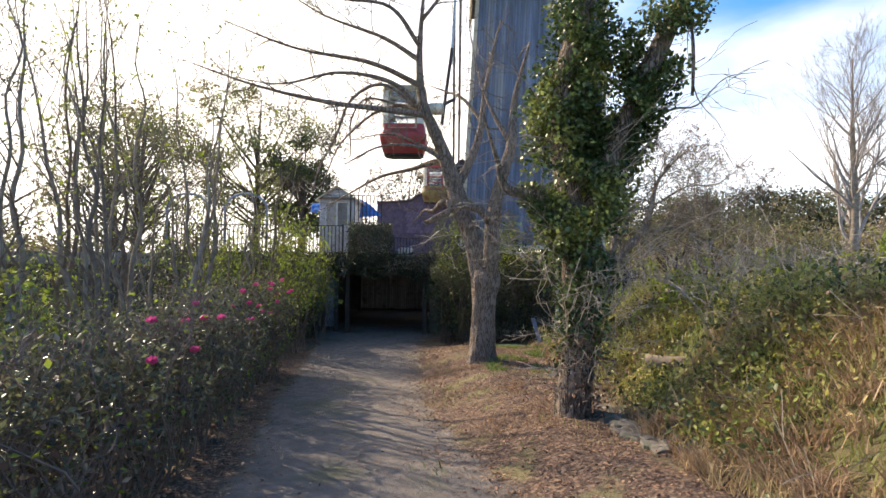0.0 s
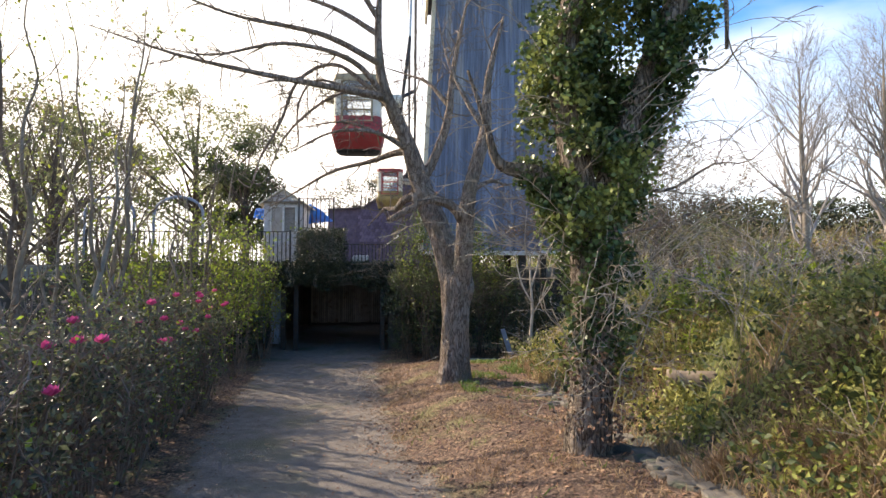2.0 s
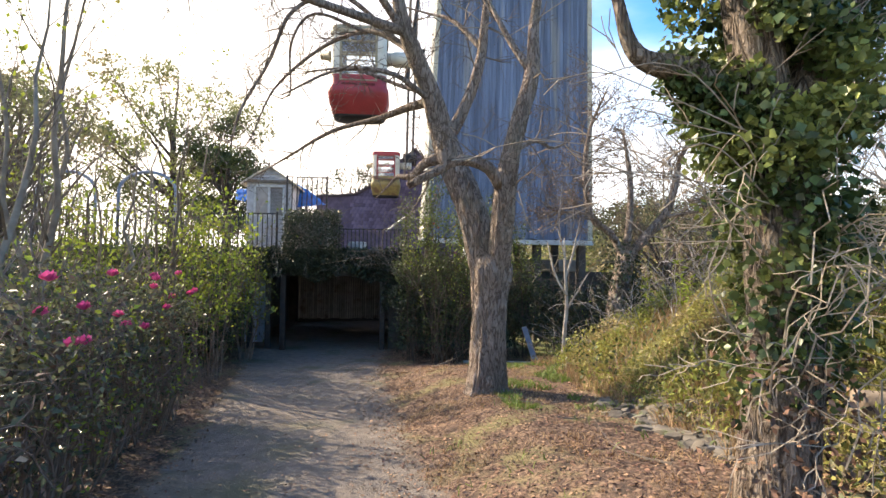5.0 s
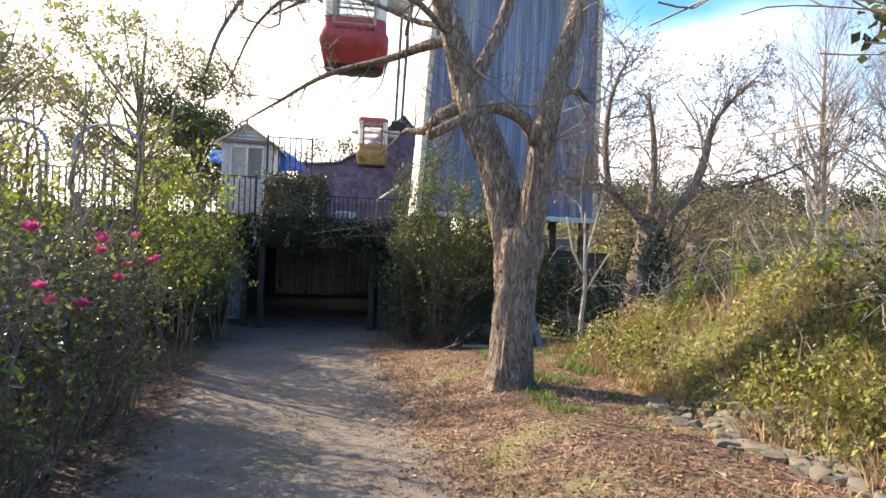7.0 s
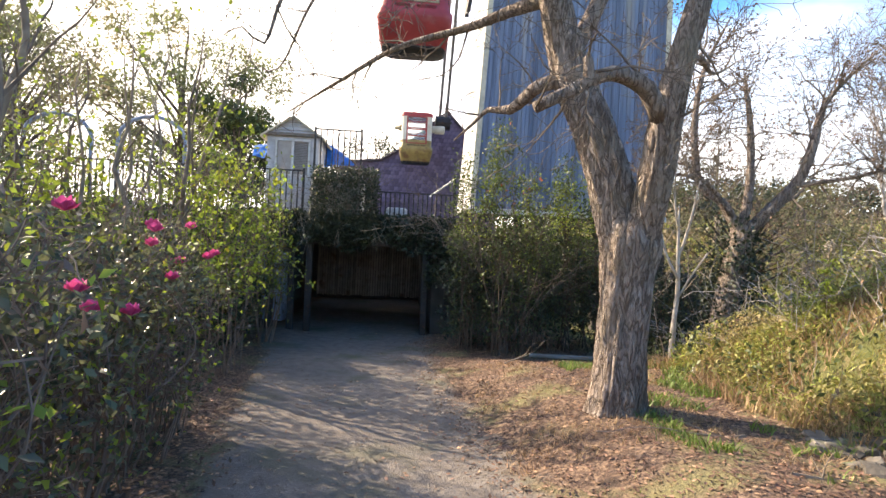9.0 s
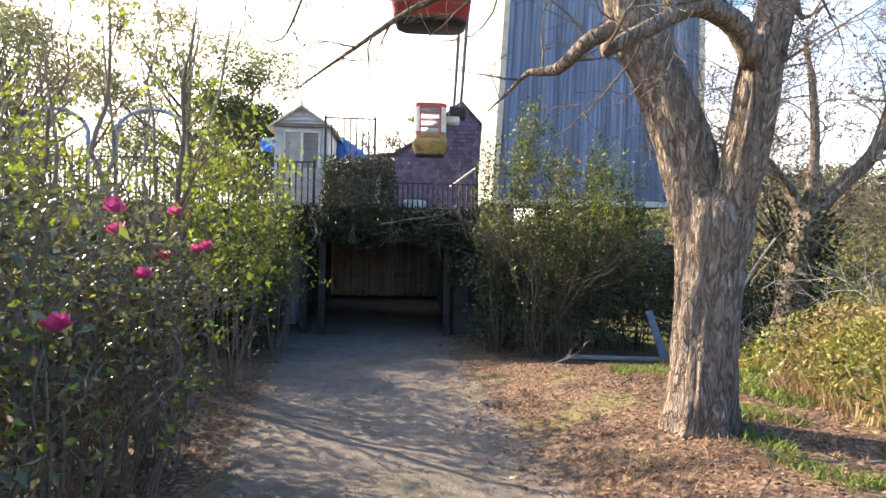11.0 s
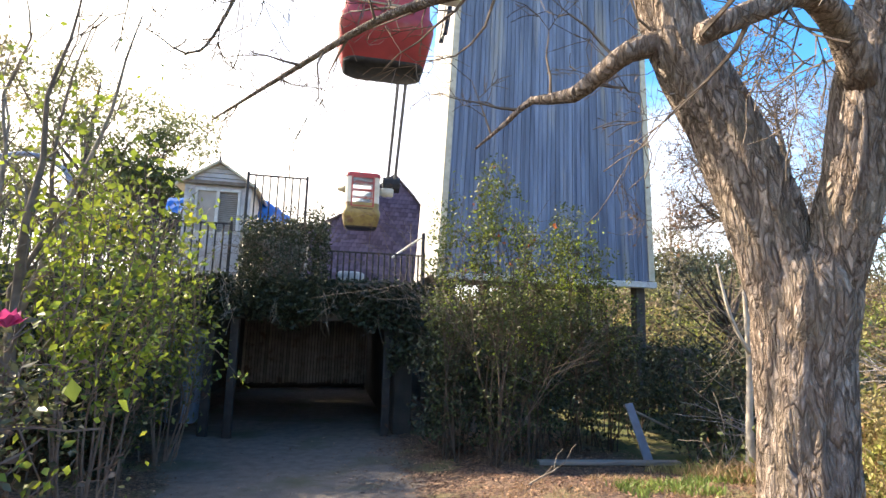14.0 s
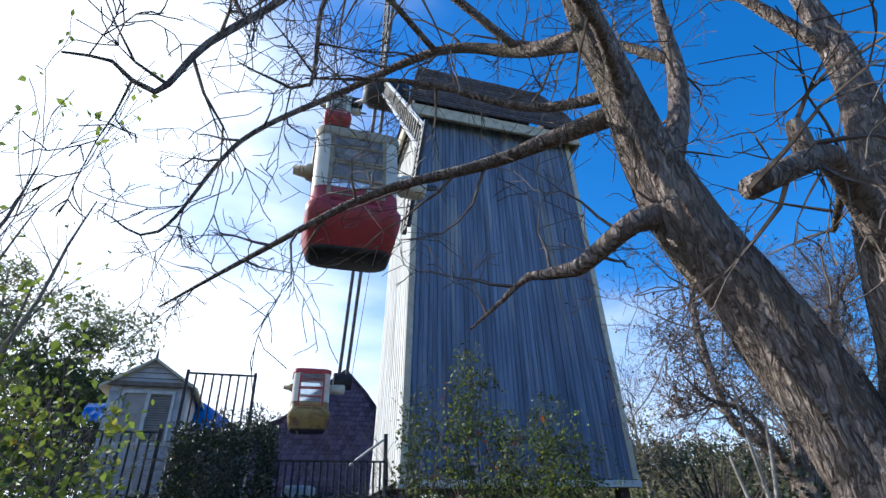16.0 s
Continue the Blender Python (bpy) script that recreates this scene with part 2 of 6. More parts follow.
M_YELLOW = mat("mustard_enamel", (0.34, 0.25, 0.09), (0.24, 0.17, 0.06), 0.5, 4, spots=(0.18, 0.10, 0.05), spot_scale=3)
M_BLACK = mat("black_steel", (0.05, 0.048, 0.05), (0.03, 0.028, 0.03), 0.55, 8, 0.1, 50, metal=0.3, spots=(0.14, 0.07, 0.04), spot_scale=6, spot_low=0.6)
M_STEEL = mat("painted_steel", (0.22, 0.22, 0.23), (0.12, 0.12, 0.13), 0.5, 8, 0.1, 50, metal=0.4)
M_WHITE_STEEL = mat("white_steel", (0.66, 0.66, 0.64), (0.5, 0.48, 0.44), 0.55, 8, spots=(0.3, 0.2, 0.12), spot_scale=6, spot_low=0.62)
M_CONCRETE = mat("stained_concrete", (0.30, 0.28, 0.25), (0.18, 0.17, 0.15), 0.9, 4, 0.4, 30, spots=(0.09, 0.09, 0.07), spot_scale=1.2)
M_GATE = mat("dull_corrugated_sheet", (0.36, 0.32, 0.28), (0.22, 0.19, 0.17), 0.8, 5, 0.2, 30, random=0.3, spots=(0.16, 0.10, 0.07), spot_scale=3)
M_DECKWOOD = mat("deck_board", (0.27, 0.22, 0.18), (0.16, 0.13, 0.10), 0.9, 8, 0.3, 30, (1, 0.2, 1), random=0.2)
# Dark grey-brown wall colour, varied by noise.
M_DARKWALL = mat("dark_wall", (0.10, 0.085, 0.075), (0.055, 0.05, 0.045), 0.95, 3, 0.4, 20)
M_CLAP = mat("pale_clapboard", (0.54, 0.53, 0.53), (0.40, 0.385, 0.38), 0.75, 5, 0.15, 30, random=0.1, spots=(0.36, 0.33, 0.3), spot_scale=3, spot_low=0.62)
M_TARP = mat("blue_tarpaulin", (0.02, 0.25, 0.72), (0.015, 0.18, 0.55), 0.4, 3, 0.3, 9)
M_SHADE = mat("drawn_blind", (0.42, 0.38, 0.34), (0.32, 0.28, 0.25), 0.7, 5)
M_STONE = mat("rubble_stone", (0.20, 0.175, 0.145), (0.10, 0.085, 0.07), 0.95, 6, 0.6, 25, random=0.3, spots=(0.13, 0.16, 0.08), spot_scale=4)
M_LOG = mat("cut_wood", (0.27, 0.21, 0.155), (0.14, 0.105, 0.08), 0.9, 8, 0.4, 30)
M_BLUEPIPE = mat("grey_blue_pipe", (0.26, 0.32, 0.42), (0.18, 0.22, 0.3), 0.5, 6)
M_BIN = mat("pale_blue_plastic", (0.30, 0.42, 0.62), (0.24, 0.35, 0.54), 0.45, 4, spots=(0.2, 0.22, 0.26), spot_scale=4, spot_low=0.6)
M_PLANK = mat("grey_plank", (0.36, 0.33, 0.29), (0.24, 0.21, 0.18), 0.9, 8, 0.3, 30, (0.2, 1, 1))

M_GLASS = bpy.data.materials.new("dusty_glass")
M_GLASS.use_nodes = True
gp = M_GLASS.node_tree.nodes["Principled BSDF"]
gp.inputs["Base Color"].default_value = (0.86, 0.9, 0.92, 1)
gp.inputs["Roughness"].default_value = 0.12
gp.inputs["Transmission Weight"].default_value = 0.85
gp.inputs["IOR"].default_value = 1.2


def ground_material():
    m = bpy.data.materials.new("woodland_ground")
    m.use_nodes = True
    n, l = m.node_tree.nodes, m.node_tree.links
    p = n["Principled BSDF"]
    p.inputs["Roughness"].default_value = 0.95
    p.inputs["Specular IOR Level"].default_value = 0.2
    tc = n.new("ShaderNodeTexCoord")
    at = n.new("ShaderNodeAttribute")
    at.attribute_name = "zone"
    sep = n.new("ShaderNodeSeparateColor")
    l.new(at.outputs["Color"], sep.inputs["Color"])

    def nz(scale, detail=8):
        t = n.new("ShaderNodeTexNoise")
        t.inputs["Scale"].default_value, t.inputs["Detail"].default_value = scale, detail
        l.new(tc.outputs["Object"], t.inputs["Vector"])
        return t.outputs["Fac"]

    def rng(v, lo, hi):
        r = n.new("ShaderNodeMapRange")
        r.inputs["From Min"].default_value, r.inputs["From Max"].default_value = lo, hi
        l.new(v, r.inputs["Value"])
        return r.outputs["Result"]

    def mixc(f, a, b):
        x = n.new("ShaderNodeMix")
        x.data_type = "RGBA"
        l.new(f, x.inputs["Factor"])
        for k, c in (("A", a), ("B", b)):
            if isinstance(c, tuple):
                x.inputs[k].default_value = (*c, 1)
            else:
                l.new(c, x.inputs[k])
        return x.outputs["Result"]

    fine = rng(nz(55), 0.35, 0.65)
    mid = rng(nz(7), 0.35, 0.65)
    big = rng(nz(1.3), 0.42, 0.62)
    pathc = mixc(fine, (0.225, 0.19, 0.163), (0.115, 0.097, 0.086))
    pathc = mixc(mid, pathc, mixc(fine, (0.172, 0.146, 0.126), (0.29, 0.25, 0.215)))
    pathc = mixc(rng(nz(0.9), 0.54, 0.7), pathc, (0.13, 0.13, 0.085))
    litter = mixc(fine, (0.17, 0.11, 0.082), (0.075, 0.052, 0.042))
    litter = mixc(rng(nz(22), 0.5, 0.6), litter, (0.27, 0.18, 0.125))
    litter = mixc(rng(nz(1.25), 0.54, 0.66), litter, mixc(fine, (0.25, 0.215, 0.11), (0.14, 0.125, 0.065)))
    litter = mixc(rng(nz(3.1), 0.58, 0.68), litter, (0.075, 0.055, 0.045))
    grass = mixc(mid, (0.12, 0.13, 0.05), (0.17, 0.135, 0.07))
    grass = mixc(big, grass, (0.085, 0.105, 0.035))
    c = mixc(sep.outputs["Green"], grass, litter)
    wob = n.new("ShaderNodeMath")
    wob.operation = "MULTIPLY_ADD"
    l.new(nz(2.6), wob.inputs[0])
    wob.inputs[1].default_value = 1.1
    l.new(sep.outputs["Red"], wob.inputs[2])
    c = mixc(rng(wob.outputs[0], 0.9, 1.2), c, pathc)
    l.new(c, p.inputs["Base Color"])
    bp = n.new("ShaderNodeBump")
    bp.inputs["Strength"].default_value, bp.inputs["Distance"].default_value = 0.7, 0.03
    h = n.new("ShaderNodeMath")
    h.operation = "ADD"
    l.new(nz(34), h.inputs[0])
    l.new(nz(110), h.inputs[1])
    l.new(h.outputs[0], bp.inputs["Height"])
    l.new(bp.outputs["Normal"], p.inputs["Normal"])
    return m


# ---------------- building blocks ----------------
def part(name, bm, material, parent=None, label="", smooth=False):
    me = bpy.data.meshes.new(name)
    if smooth:
        for f in bm.faces:
            f.smooth = True
    bm.to_mesh(me)
    bm.free()
    me.materials.append(material)
    ob = new(name, me)
    if parent is not None:
        ob.parent = parent
    if label:
        ob["label"] = label
    return ob


def root(name, loc, label, category, group="", kind=""):
    ob = new(name)
    ob.location = loc
    ob.empty_display_size = 0.2
    bpy.context.view_layer.update()
    return tagged(ob, label, category, group, kind)


def box(bm, x0, x1, y0, y1, z0, z1, bevel=0.0):
    r = bmesh.ops.create_cube(bm, size=1)
    for v in r["verts"]:
        v.co = Vector(((x0 + x1) / 2 + v.co.x * (x1 - x0), (y0 + y1) / 2 + v.co.y * (y1 - y0), (z0 + z1) / 2 + v.co.z * (z1 - z0)))
    if bevel:
        es = list({e for v in r["verts"] for e in v.link_edges})
        bmesh.ops.bevel(bm, geom=es, offset=bevel, segments=1, affect="EDGES")
    return r["verts"]


def boxed(name, dims, material, parent=None, label="", bevel=0.006):
    bm = bmesh.new()
    box(bm, *dims, bevel=bevel)
    return part(name, bm, material, parent, label)


def sm(a, b, x):
    t = min(1.0, max(0.0, (x - a) / (b - a)))
    return t * t * (3 - 2 * t)


def lerp_table(table, x):
    if x <= table[0][0]:
        return table[0][1]
    for (x0, v0), (x1, v1) in zip(table, table[1:]):
        if x <= x1:
            return v0 + (v1 - v0) * (x - x0) / (x1 - x0)
    return table[-1][1]


def tube(bm, pts, radii, sides=8, rough=0.0, seed=0, cap=True):
    """A tapered tube through pts; rough: uneven bark relief."""
    pts = [Vector(p) for p in pts]
    rings = []
    up = Vector((0.31, 0.77, 0.55))
    for i, (p, r) in enumerate(zip(pts, radii)):
        d = (pts[min(i + 1, len(pts) - 1)] - pts[max(i - 1, 0)]).normalized()
        a = d.cross(up)
        if a.length < 0.1:
            a = d.cross(Vector((1, 0, 0)))
        a.normalize()
        b = d.cross(a)
        ring = []
        for k in range(sides):
            th = 2 * math.pi * k / sides
            rr = r
            if rough:
                q = Vector((math.cos(th) * 3.2, math.sin(th) * 3.2, p.z * 1.3 + p.x * 0.9 + seed))
                rr *= 1 + rough * (noise.noise(q) * 0.5 + min(0.35, abs(noise.noise(Vector((math.cos(th) * 6.5, math.sin(th) * 6.5, p.z * 2.2 + seed))))) * 1.3 - 0.25)
            ring.append(bm.verts.new(p + (a * math.cos(th) + b * math.sin(th)) * rr))
        rings.append(ring)
    for r0, r1 in zip(rings, rings[1:]):
        for k in range(sides):
            bm.faces.new((r0[k], r0[(k + 1) % sides], r1[(k + 1) % sides], r1[k]))
    if cap:
        bm.faces.new(rings[-1])
        bm.faces.new(rings[0][::-1])


def spline(pts, step=0.25):
    """Points of a smooth line through pts (Catmull-Rom), about step apart; any extra values are carried along."""
    P = [np.array(p, float) for p in pts]
    P = [2 * P[0] - P[1]] + P + [2 * P[-1] - P[-2]]
    out = []
    for i in range(1, len(P) - 2):
        n = max(2, int(np.linalg.norm((P[i + 1] - P[i])[:3]) / step))
        for k in range(n):
            t = k / n
            out.append(0.5 * (2 * P[i] + (P[i + 1] - P[i - 1]) * t + (2 * P[i - 1] - 5 * P[i] + 4 * P[i + 1] - P[i + 2]) * t * t
                              + (3 * P[i] - P[i - 1] - 3 * P[i + 1] + P[i + 2]) * t ** 3))
    out.append(P[-2])
    return out


def limb(bm, pts, sides=10, step=0.2, rough=0.0, seed=0):
    """pts: x, y, z, radius."""
    s = spline(pts, step)
    tube(bm, [p[:3] for p in s], [max(0.003, p[3]) for p in s], sides, rough, seed)
    return s


def twigs(bm, rng, start, direction, length, radius, depth, ends, droop=0.0, spread=0.7, kids=4, wob=0.22):
    """A crooked twig that branches; ends takes its tips."""
    n = max(3, int(length / 0.16))
    p, d = Vector(start), Vector(direction).normalized()
    pts, radii = [p.copy()], [radius]
    for i in range(n):
        d = (d + Vector((rng.gauss(0, wob), rng.gauss(0, wob), rng.gauss(0, wob) - droop))).normalized()
        p = p + d * (length / n)
        pts.append(p.copy())
        radii.append(max(0.0032, radius * (1 - 0.8 * (i + 1) / n)))
    tube(bm, pts, radii, 6 if radius > 0.02 else 4 if radius > 0.007 else 3, cap=False)
    ends.append(p)
    if depth > 0:
        for k in range(kids):
            i = rng.randint(max(1, n // 4), n)
            base = pts[i]
            ax = (pts[i] - pts[i - 1]).normalized()
            nd = (ax + Vector((rng.gauss(0, spread), rng.gauss(0, spread), rng.gauss(0, spread)))).normalized()
            twigs(bm, rng, base, nd, length * rng.uniform(0.4, 0.7), max(0.0036, radii[i] * 0.65), depth - 1, ends, droop, spread, kids, wob)


def leaf_mesh(name, pos, size, material, parent=None, rs=None, up=0.3, width=0.55, label="", aim=None, spread=1.0, flat=1.0):
    """Folded pointed leaves at pos (n x 3), sizes (n), joined in one mesh."""
    rs = rs or np.random.RandomState(1)
    pos = np.asarray(pos, float)
    n = len(pos)
    size = np.broadcast_to(np.asarray(size, float), (n,))
    d = rs.normal(size=(n, 3)) * spread
    d[:, 2] *= flat
    if aim is not None:
        d += np.asarray(aim, float)
    d /= np.linalg.norm(d, axis=1)[:, None] + 1e-9
    nn = rs.normal(size=(n, 3))
    nn[:, 2] += up * 3
    s = np.cross(d, nn)
    s /= np.linalg.norm(s, axis=1)[:, None] + 1e-9
    nn = np.cross(s, d)
    L = size[:, None]
    w = L * width * 0.5
    v = np.empty((n, 4, 3))
    v[:, 0] = pos
    v[:, 1] = pos + d * L * 0.45 + s * w + nn * L * 0.08
    v[:, 2] = pos + d * L - nn * L * 0.06
    v[:, 3] = pos + d * L * 0.45 - s * w + nn * L * 0.08
    idx = np.arange(n)[:, None] * 4
    tri = np.concatenate([idx + np.array([[0, 1, 2]]), idx + np.array([[0, 2, 3]])], 1).reshape(-1)
    return tri_mesh(name, v.reshape(-1, 3), tri, material, parent, label)


def tri_mesh(name, verts, tri, material, parent=None, label=""):
    me = bpy.data.meshes.new(name)
    me.vertices.add(len(verts))
    me.vertices.foreach_set("co", np.asarray(verts, np.float32).ravel())
    me.loops.add(len(tri))
    me.loops.foreach_set("vertex_index", np.asarray(tri, np.int32))
    nt = len(tri) // 3
    me.polygons.add(nt)
    me.polygons.foreach_set("loop_start", np.arange(0, nt * 3, 3, dtype=np.int32))
    me.update(calc_edges=True)
    me.materials.append(material)
    ob = new(name, me)
    if parent is not None:
        ob.parent = parent
    if label:
        ob["label"] = label
    return ob


def blades(name, base, height, material, parent=None, rs=None, lean=0.35, width=0.012, label=""):
    """Bent grass blades, three triangles each."""
    rs = rs or np.random.RandomState(2)
    base = np.asarray(base, float)
    n = len(base)
    h = np.broadcast_to(np.asarray(height, float), (n,))[:, None] * rs.uniform(0.6, 1.25, (n, 1))
    a = rs.uniform(0, 2 * np.pi, n)
    s = np.stack([np.cos(a), np.sin(a), np.zeros(n)], 1) * width * rs.uniform(0.6, 1.4, (n, 1))
    ln = np.stack([rs.normal(size=n), rs.normal(size=n), np.zeros(n)], 1) * lean
    v = np.empty((n, 5, 3))
    v[:, 0], v[:, 1] = base - s, base + s
    m = base + ln * h * 0.4 + np.array([0, 0, 0.6]) * h
    v[:, 2], v[:, 3] = m + s * 0.7, m - s * 0.7
    v[:, 4] = base + ln * h * 1.1 + np.array([0, 0, 0.95]) * h
    idx = np.arange(n)[:, None] * 5
    tri = np.concatenate([idx + np.array([[0, 1, 2]]), idx + np.array([[0, 2, 3]]), idx + np.array([[3, 2, 4]])], 1).reshape(-1)
    return tri_mesh(name, v.reshape(-1, 3), tri, material, parent, label)


# ---------------- ground ----------------
BASE = [(-60, 0.5), (-6, 0.3), (-0.7, -0.08), (5.5, -0.62), (7.4, -0.74), (10, -0.87), (14, -0.93), (16, -0.97), (26, -0.97), (60, -0.6)]
HEDGE_EDGE = [(-6, -1.25), (0, -1.4), (3.4, -1.6), (4.6, -1.85), (7.7, -2.65), (9.2, -2.8), (11.7, -3.3), (14, -3.6), (16, -4.2), (30, -4.2)]
PATH_RIGHT = [(-6, 1.5), (0, 1.25), (3, 0.95), (5, 0.4), (7, -0.08), (9, -0.38), (11, -0.55), (13, -0.75), (16, -0.65), (30, -0.6)]


def gz(x, y):
    z = lerp_table(BASE, y)
    pr = lerp_table(PATH_RIGHT, y)
    z += 0.36 * sm(pr - 0.2, pr + 1.3, x) * (1 - sm(11.5, 14.5, y))
    z += (1.25 * sm(2.3, 3.9, x + 0.12 * math.sin(y * 1.7)) + 0.25 * sm(3.5, 8, x)) * sm(-6, 2.5, y) * (1 - sm(10.0, 13.0, y - 0.35 * max(0, x - 4)))
    r = math.hypot(x - 1, y - 6)
    z += 3.4 * sm(4, 11, x) * sm(13, 34, r)
    z += 0.5 * sm(-3.2, -5.5, x) * sm(30, 4, y) * 0.4
    z += 0.035 * noise.noise(Vector((x * 0.9, y * 0.9, 0))) + 0.012 * noise.noise(Vector((x * 4, y * 4, 3)))
    return z


def grid_axis(lo, hi, fine, far):
    a = list(np.arange(lo, hi + 1e-6, fine))
    step, p, q = fine, lo, hi
    left, right = [], []
    while p > -far:
        step *= 1.35
        p -= step
        q += step
        left.append(p)
        right.append(q)
    return left[::-1] + a + right


def build_ground():
    xs, ys = grid_axis(-6.0, 7.0, 0.11, 2500), grid_axis(-2.0, 19.0, 0.13, 2500)
    nx, ny = len(xs), len(ys)
    verts = np.array([(x, y, gz(x, y)) for y in ys for x in xs])
    i = (np.arange(ny - 1)[:, None] * nx + np.arange(nx - 1)[None]).ravel()
    tri = np.stack([i, i + 1, i + nx + 1, i, i + nx + 1, i + nx], 1).ravel()
    ob = tri_mesh("ground", verts, tri, ground_material())
    zone = ob.data.color_attributes.new("zone", "FLOAT_COLOR", "POINT")
    cols = np.zeros((len(verts), 4), np.float32)
    for k, (x, y, _) in enumerate(verts):
        le, ri = lerp_table(HEDGE_EDGE, y), lerp_table(PATH_RIGHT, y)
        near = sm(-14, -8, y) * sm(34, 26, y)
        cols[k, 0] = sm(le - 0.4, le + 0.5, x) * sm(ri + 0.55, ri - 0.45, x) * near
        cols[k, 1] = max(sm(ri - 0.5, ri + 0.1, x) * sm(3.3, 2.2, x), sm(le + 0.4, le - 0.1, x) * sm(le - 2.5, le - 1.0, x)) * near
        cols[k, 3] = 1
    zone.data.foreach_set("color", cols.ravel())
    for p in ob.data.polygons:
        p.use_smooth = True
    return tagged(ob, "worn dirt track with leaf litter and rough grass", "ground", kind="structure")


build_ground()


# ---------------- tower (windmill shape) ----------------
TZ0, TZ1 = 2.12, 11.75
TX0, TX1 = (0.42, 0.92), (5.48, 5.62)  # left and right front edges at foot and eaves
TY0, TY1 = (18.35, 18.75), (21.6, 21.3)


def tower_edge(pair, z):
    t = (z - TZ0) / (TZ1 - TZ0)
    return pair[0] + (pair[1] - pair[0]) * t


def slanted(bm, quad, thick, normal):
    """A board from four corners, thickened along normal."""
    n = Vector(normal) * thick
    a = [bm.verts.new(Vector(q)) for q in quad]
    b = [bm.verts.new(Vector(q) + n) for q in quad]
    bm.faces.new(a[::-1])
    bm.faces.new(b)
    for k in range(4):
        bm.faces.new((a[k], a[(k + 1) % 4], b[(k + 1) % 4], b[k]))


def build_tower():
    t = root("mill_tower", (3.0, 20.0, TZ0), "tall tower clad in weathered vertical boards, blue-grey for the shaded front", "tower")
    inv = Matrix.Translation((-3.0, -20.0, -TZ0))
    core = bmesh.new()
    lo = [(TX0[0], TY0[0]), (TX1[0], TY0[0]), (TX1[0], TY1[0]), (TX0[0], TY1[0])]
    hi = [(TX0[1], TY0[1]), (TX1[1], TY0[1]), (TX1[1], TY1[1]), (TX0[1], TY1[1])]
    a = [core.verts.new((x, y, TZ0)) for x, y in lo]
    b = [core.verts.new((x, y, TZ1)) for x, y in hi]
    for k in range(4):
        core.faces.new((a[k], a[(k + 1) % 4], b[(k + 1) % 4], b[k]))
    core.faces.new(a[::-1])
    core.faces.new(b)
    core.transform(inv)
    part("core", core, M_DARKWALL, t)
    rng = random.Random(5)
    nb = 46
    for i in range(nb):
        f0, f1 = (i + 0.04) / nb, (i + 0.96) / nb
        bm = bmesh.new()
        zc = TZ0 + rng.uniform(-0.03, 0.03)
        q = []
        for f, z in ((f0, zc), (f1, zc), (f1, TZ1 - 0.05), (f0, TZ1 - 0.05)):
            xl, xr = tower_edge(TX0, z), tower_edge(TX1, z)
            q.append((xl + (xr - xl) * f, tower_edge(TY0, z) - 0.004, z))
        slanted(bm, q[::-1], 0.03 + rng.uniform(0, 0.012), (0, -1, 0))
        bm.transform(inv)
        part("board", bm, M_WEATHERED_SHADED, t)
        if i % 2 == 0:
            bm = bmesh.new()
            q2 = []
            for s, z in ((-1, zc), (1, zc), (1, TZ1 - 0.05), (-1, TZ1 - 0.05)):
                xl, xr = tower_edge(TX0, z), tower_edge(TX1, z)
                q2.append((xl + (xr - xl) * (i / nb) + s * 0.014 + 0.02, tower_edge(TY0, z) - 0.046, z))
            slanted(bm, q2[::-1], 0.014, (0, -1, 0))
            bm.transform(inv)
            part("batten", bm, M_WEATHERED_SHADED, t)
    ns = 22
    for i in range(ns):
        bm = bmesh.new()
        q = []
        for f, z in ((i + 0.03, TZ0), (i + 0.97, TZ0), (i + 0.97, TZ1), (i + 0.03, TZ1)):
            ya, yb = tower_edge(TY0, z), tower_edge(TY1, z)
            q.append((tower_edge(TX0, z) - 0.004, ya + (yb - ya) * f / ns, z))
        slanted(bm, q, 0.03 + 0.01 * (i % 3), (-1, 0, 0))
        bm.transform(inv)
        part("side_board", bm, M_WHITE_LIT_SIDE, t, "peeling white board in the lit side's colour")
    for name, pair, sgn in (("corner_board", TX0, -1), ("corner_board", TX1, 1)):
        bm = bmesh.new()
        q = []
        for dx, z in ((-0.07, TZ0), (0.07, TZ0), (0.07, TZ1), (-0.07, TZ1)):
            q.append((tower_edge(pair, z) + dx, tower_edge(TY0, z) - 0.062, z))
        slanted(bm, q[::-1], 0.03, (0, -1, 0))
        bm.transform(inv)
        part(name, bm, M_CREAM, t, "faded cream corner board")
    bm = bmesh.new()
    box(bm, TX0[0] - 0.1, TX1[0] + 0.1, TY0[0] - 0.12, TY0[0] + 0.05, TZ0 - 0.16, TZ0 - 0.02, 0.01)
    bm.transform(inv)
    part("sill_board", bm, M_WHITE_STEEL, t, "white painted sill beam")
    # eaves and hipped roof
    bm = bmesh.new()
    box(bm, TX0[1] - 0.3, TX1[1] + 0.3, TY0[1] - 0.38, TY0[1] - 0.3, TZ1 - 0.28, TZ1 + 0.1, 0.01)
    box(bm, TX0[1] - 0.3, TX1[1] + 0.3, TY0[1] - 0.3, TY0[1] + 0.1, TZ1 - 0.04, TZ1 + 0.02, 0.005)
    box(bm, TX0[1] - 0.3, TX0[1] - 0.22, TY0[1] - 0.3, TY1[1] + 0.4, TZ1 - 0.28, TZ1 + 0.1, 0.01)
    box(bm, TX1[1] + 0.22, TX1[1] + 0.3, TY0[1] - 0.3, TY1[1] + 0.4, TZ1 - 0.28, TZ1 + 0.1, 0.01)
    bm.transform(inv)
    part("fascia", bm, M_CREAM, t, "stained cream fascia and soffit")
    rows = 15
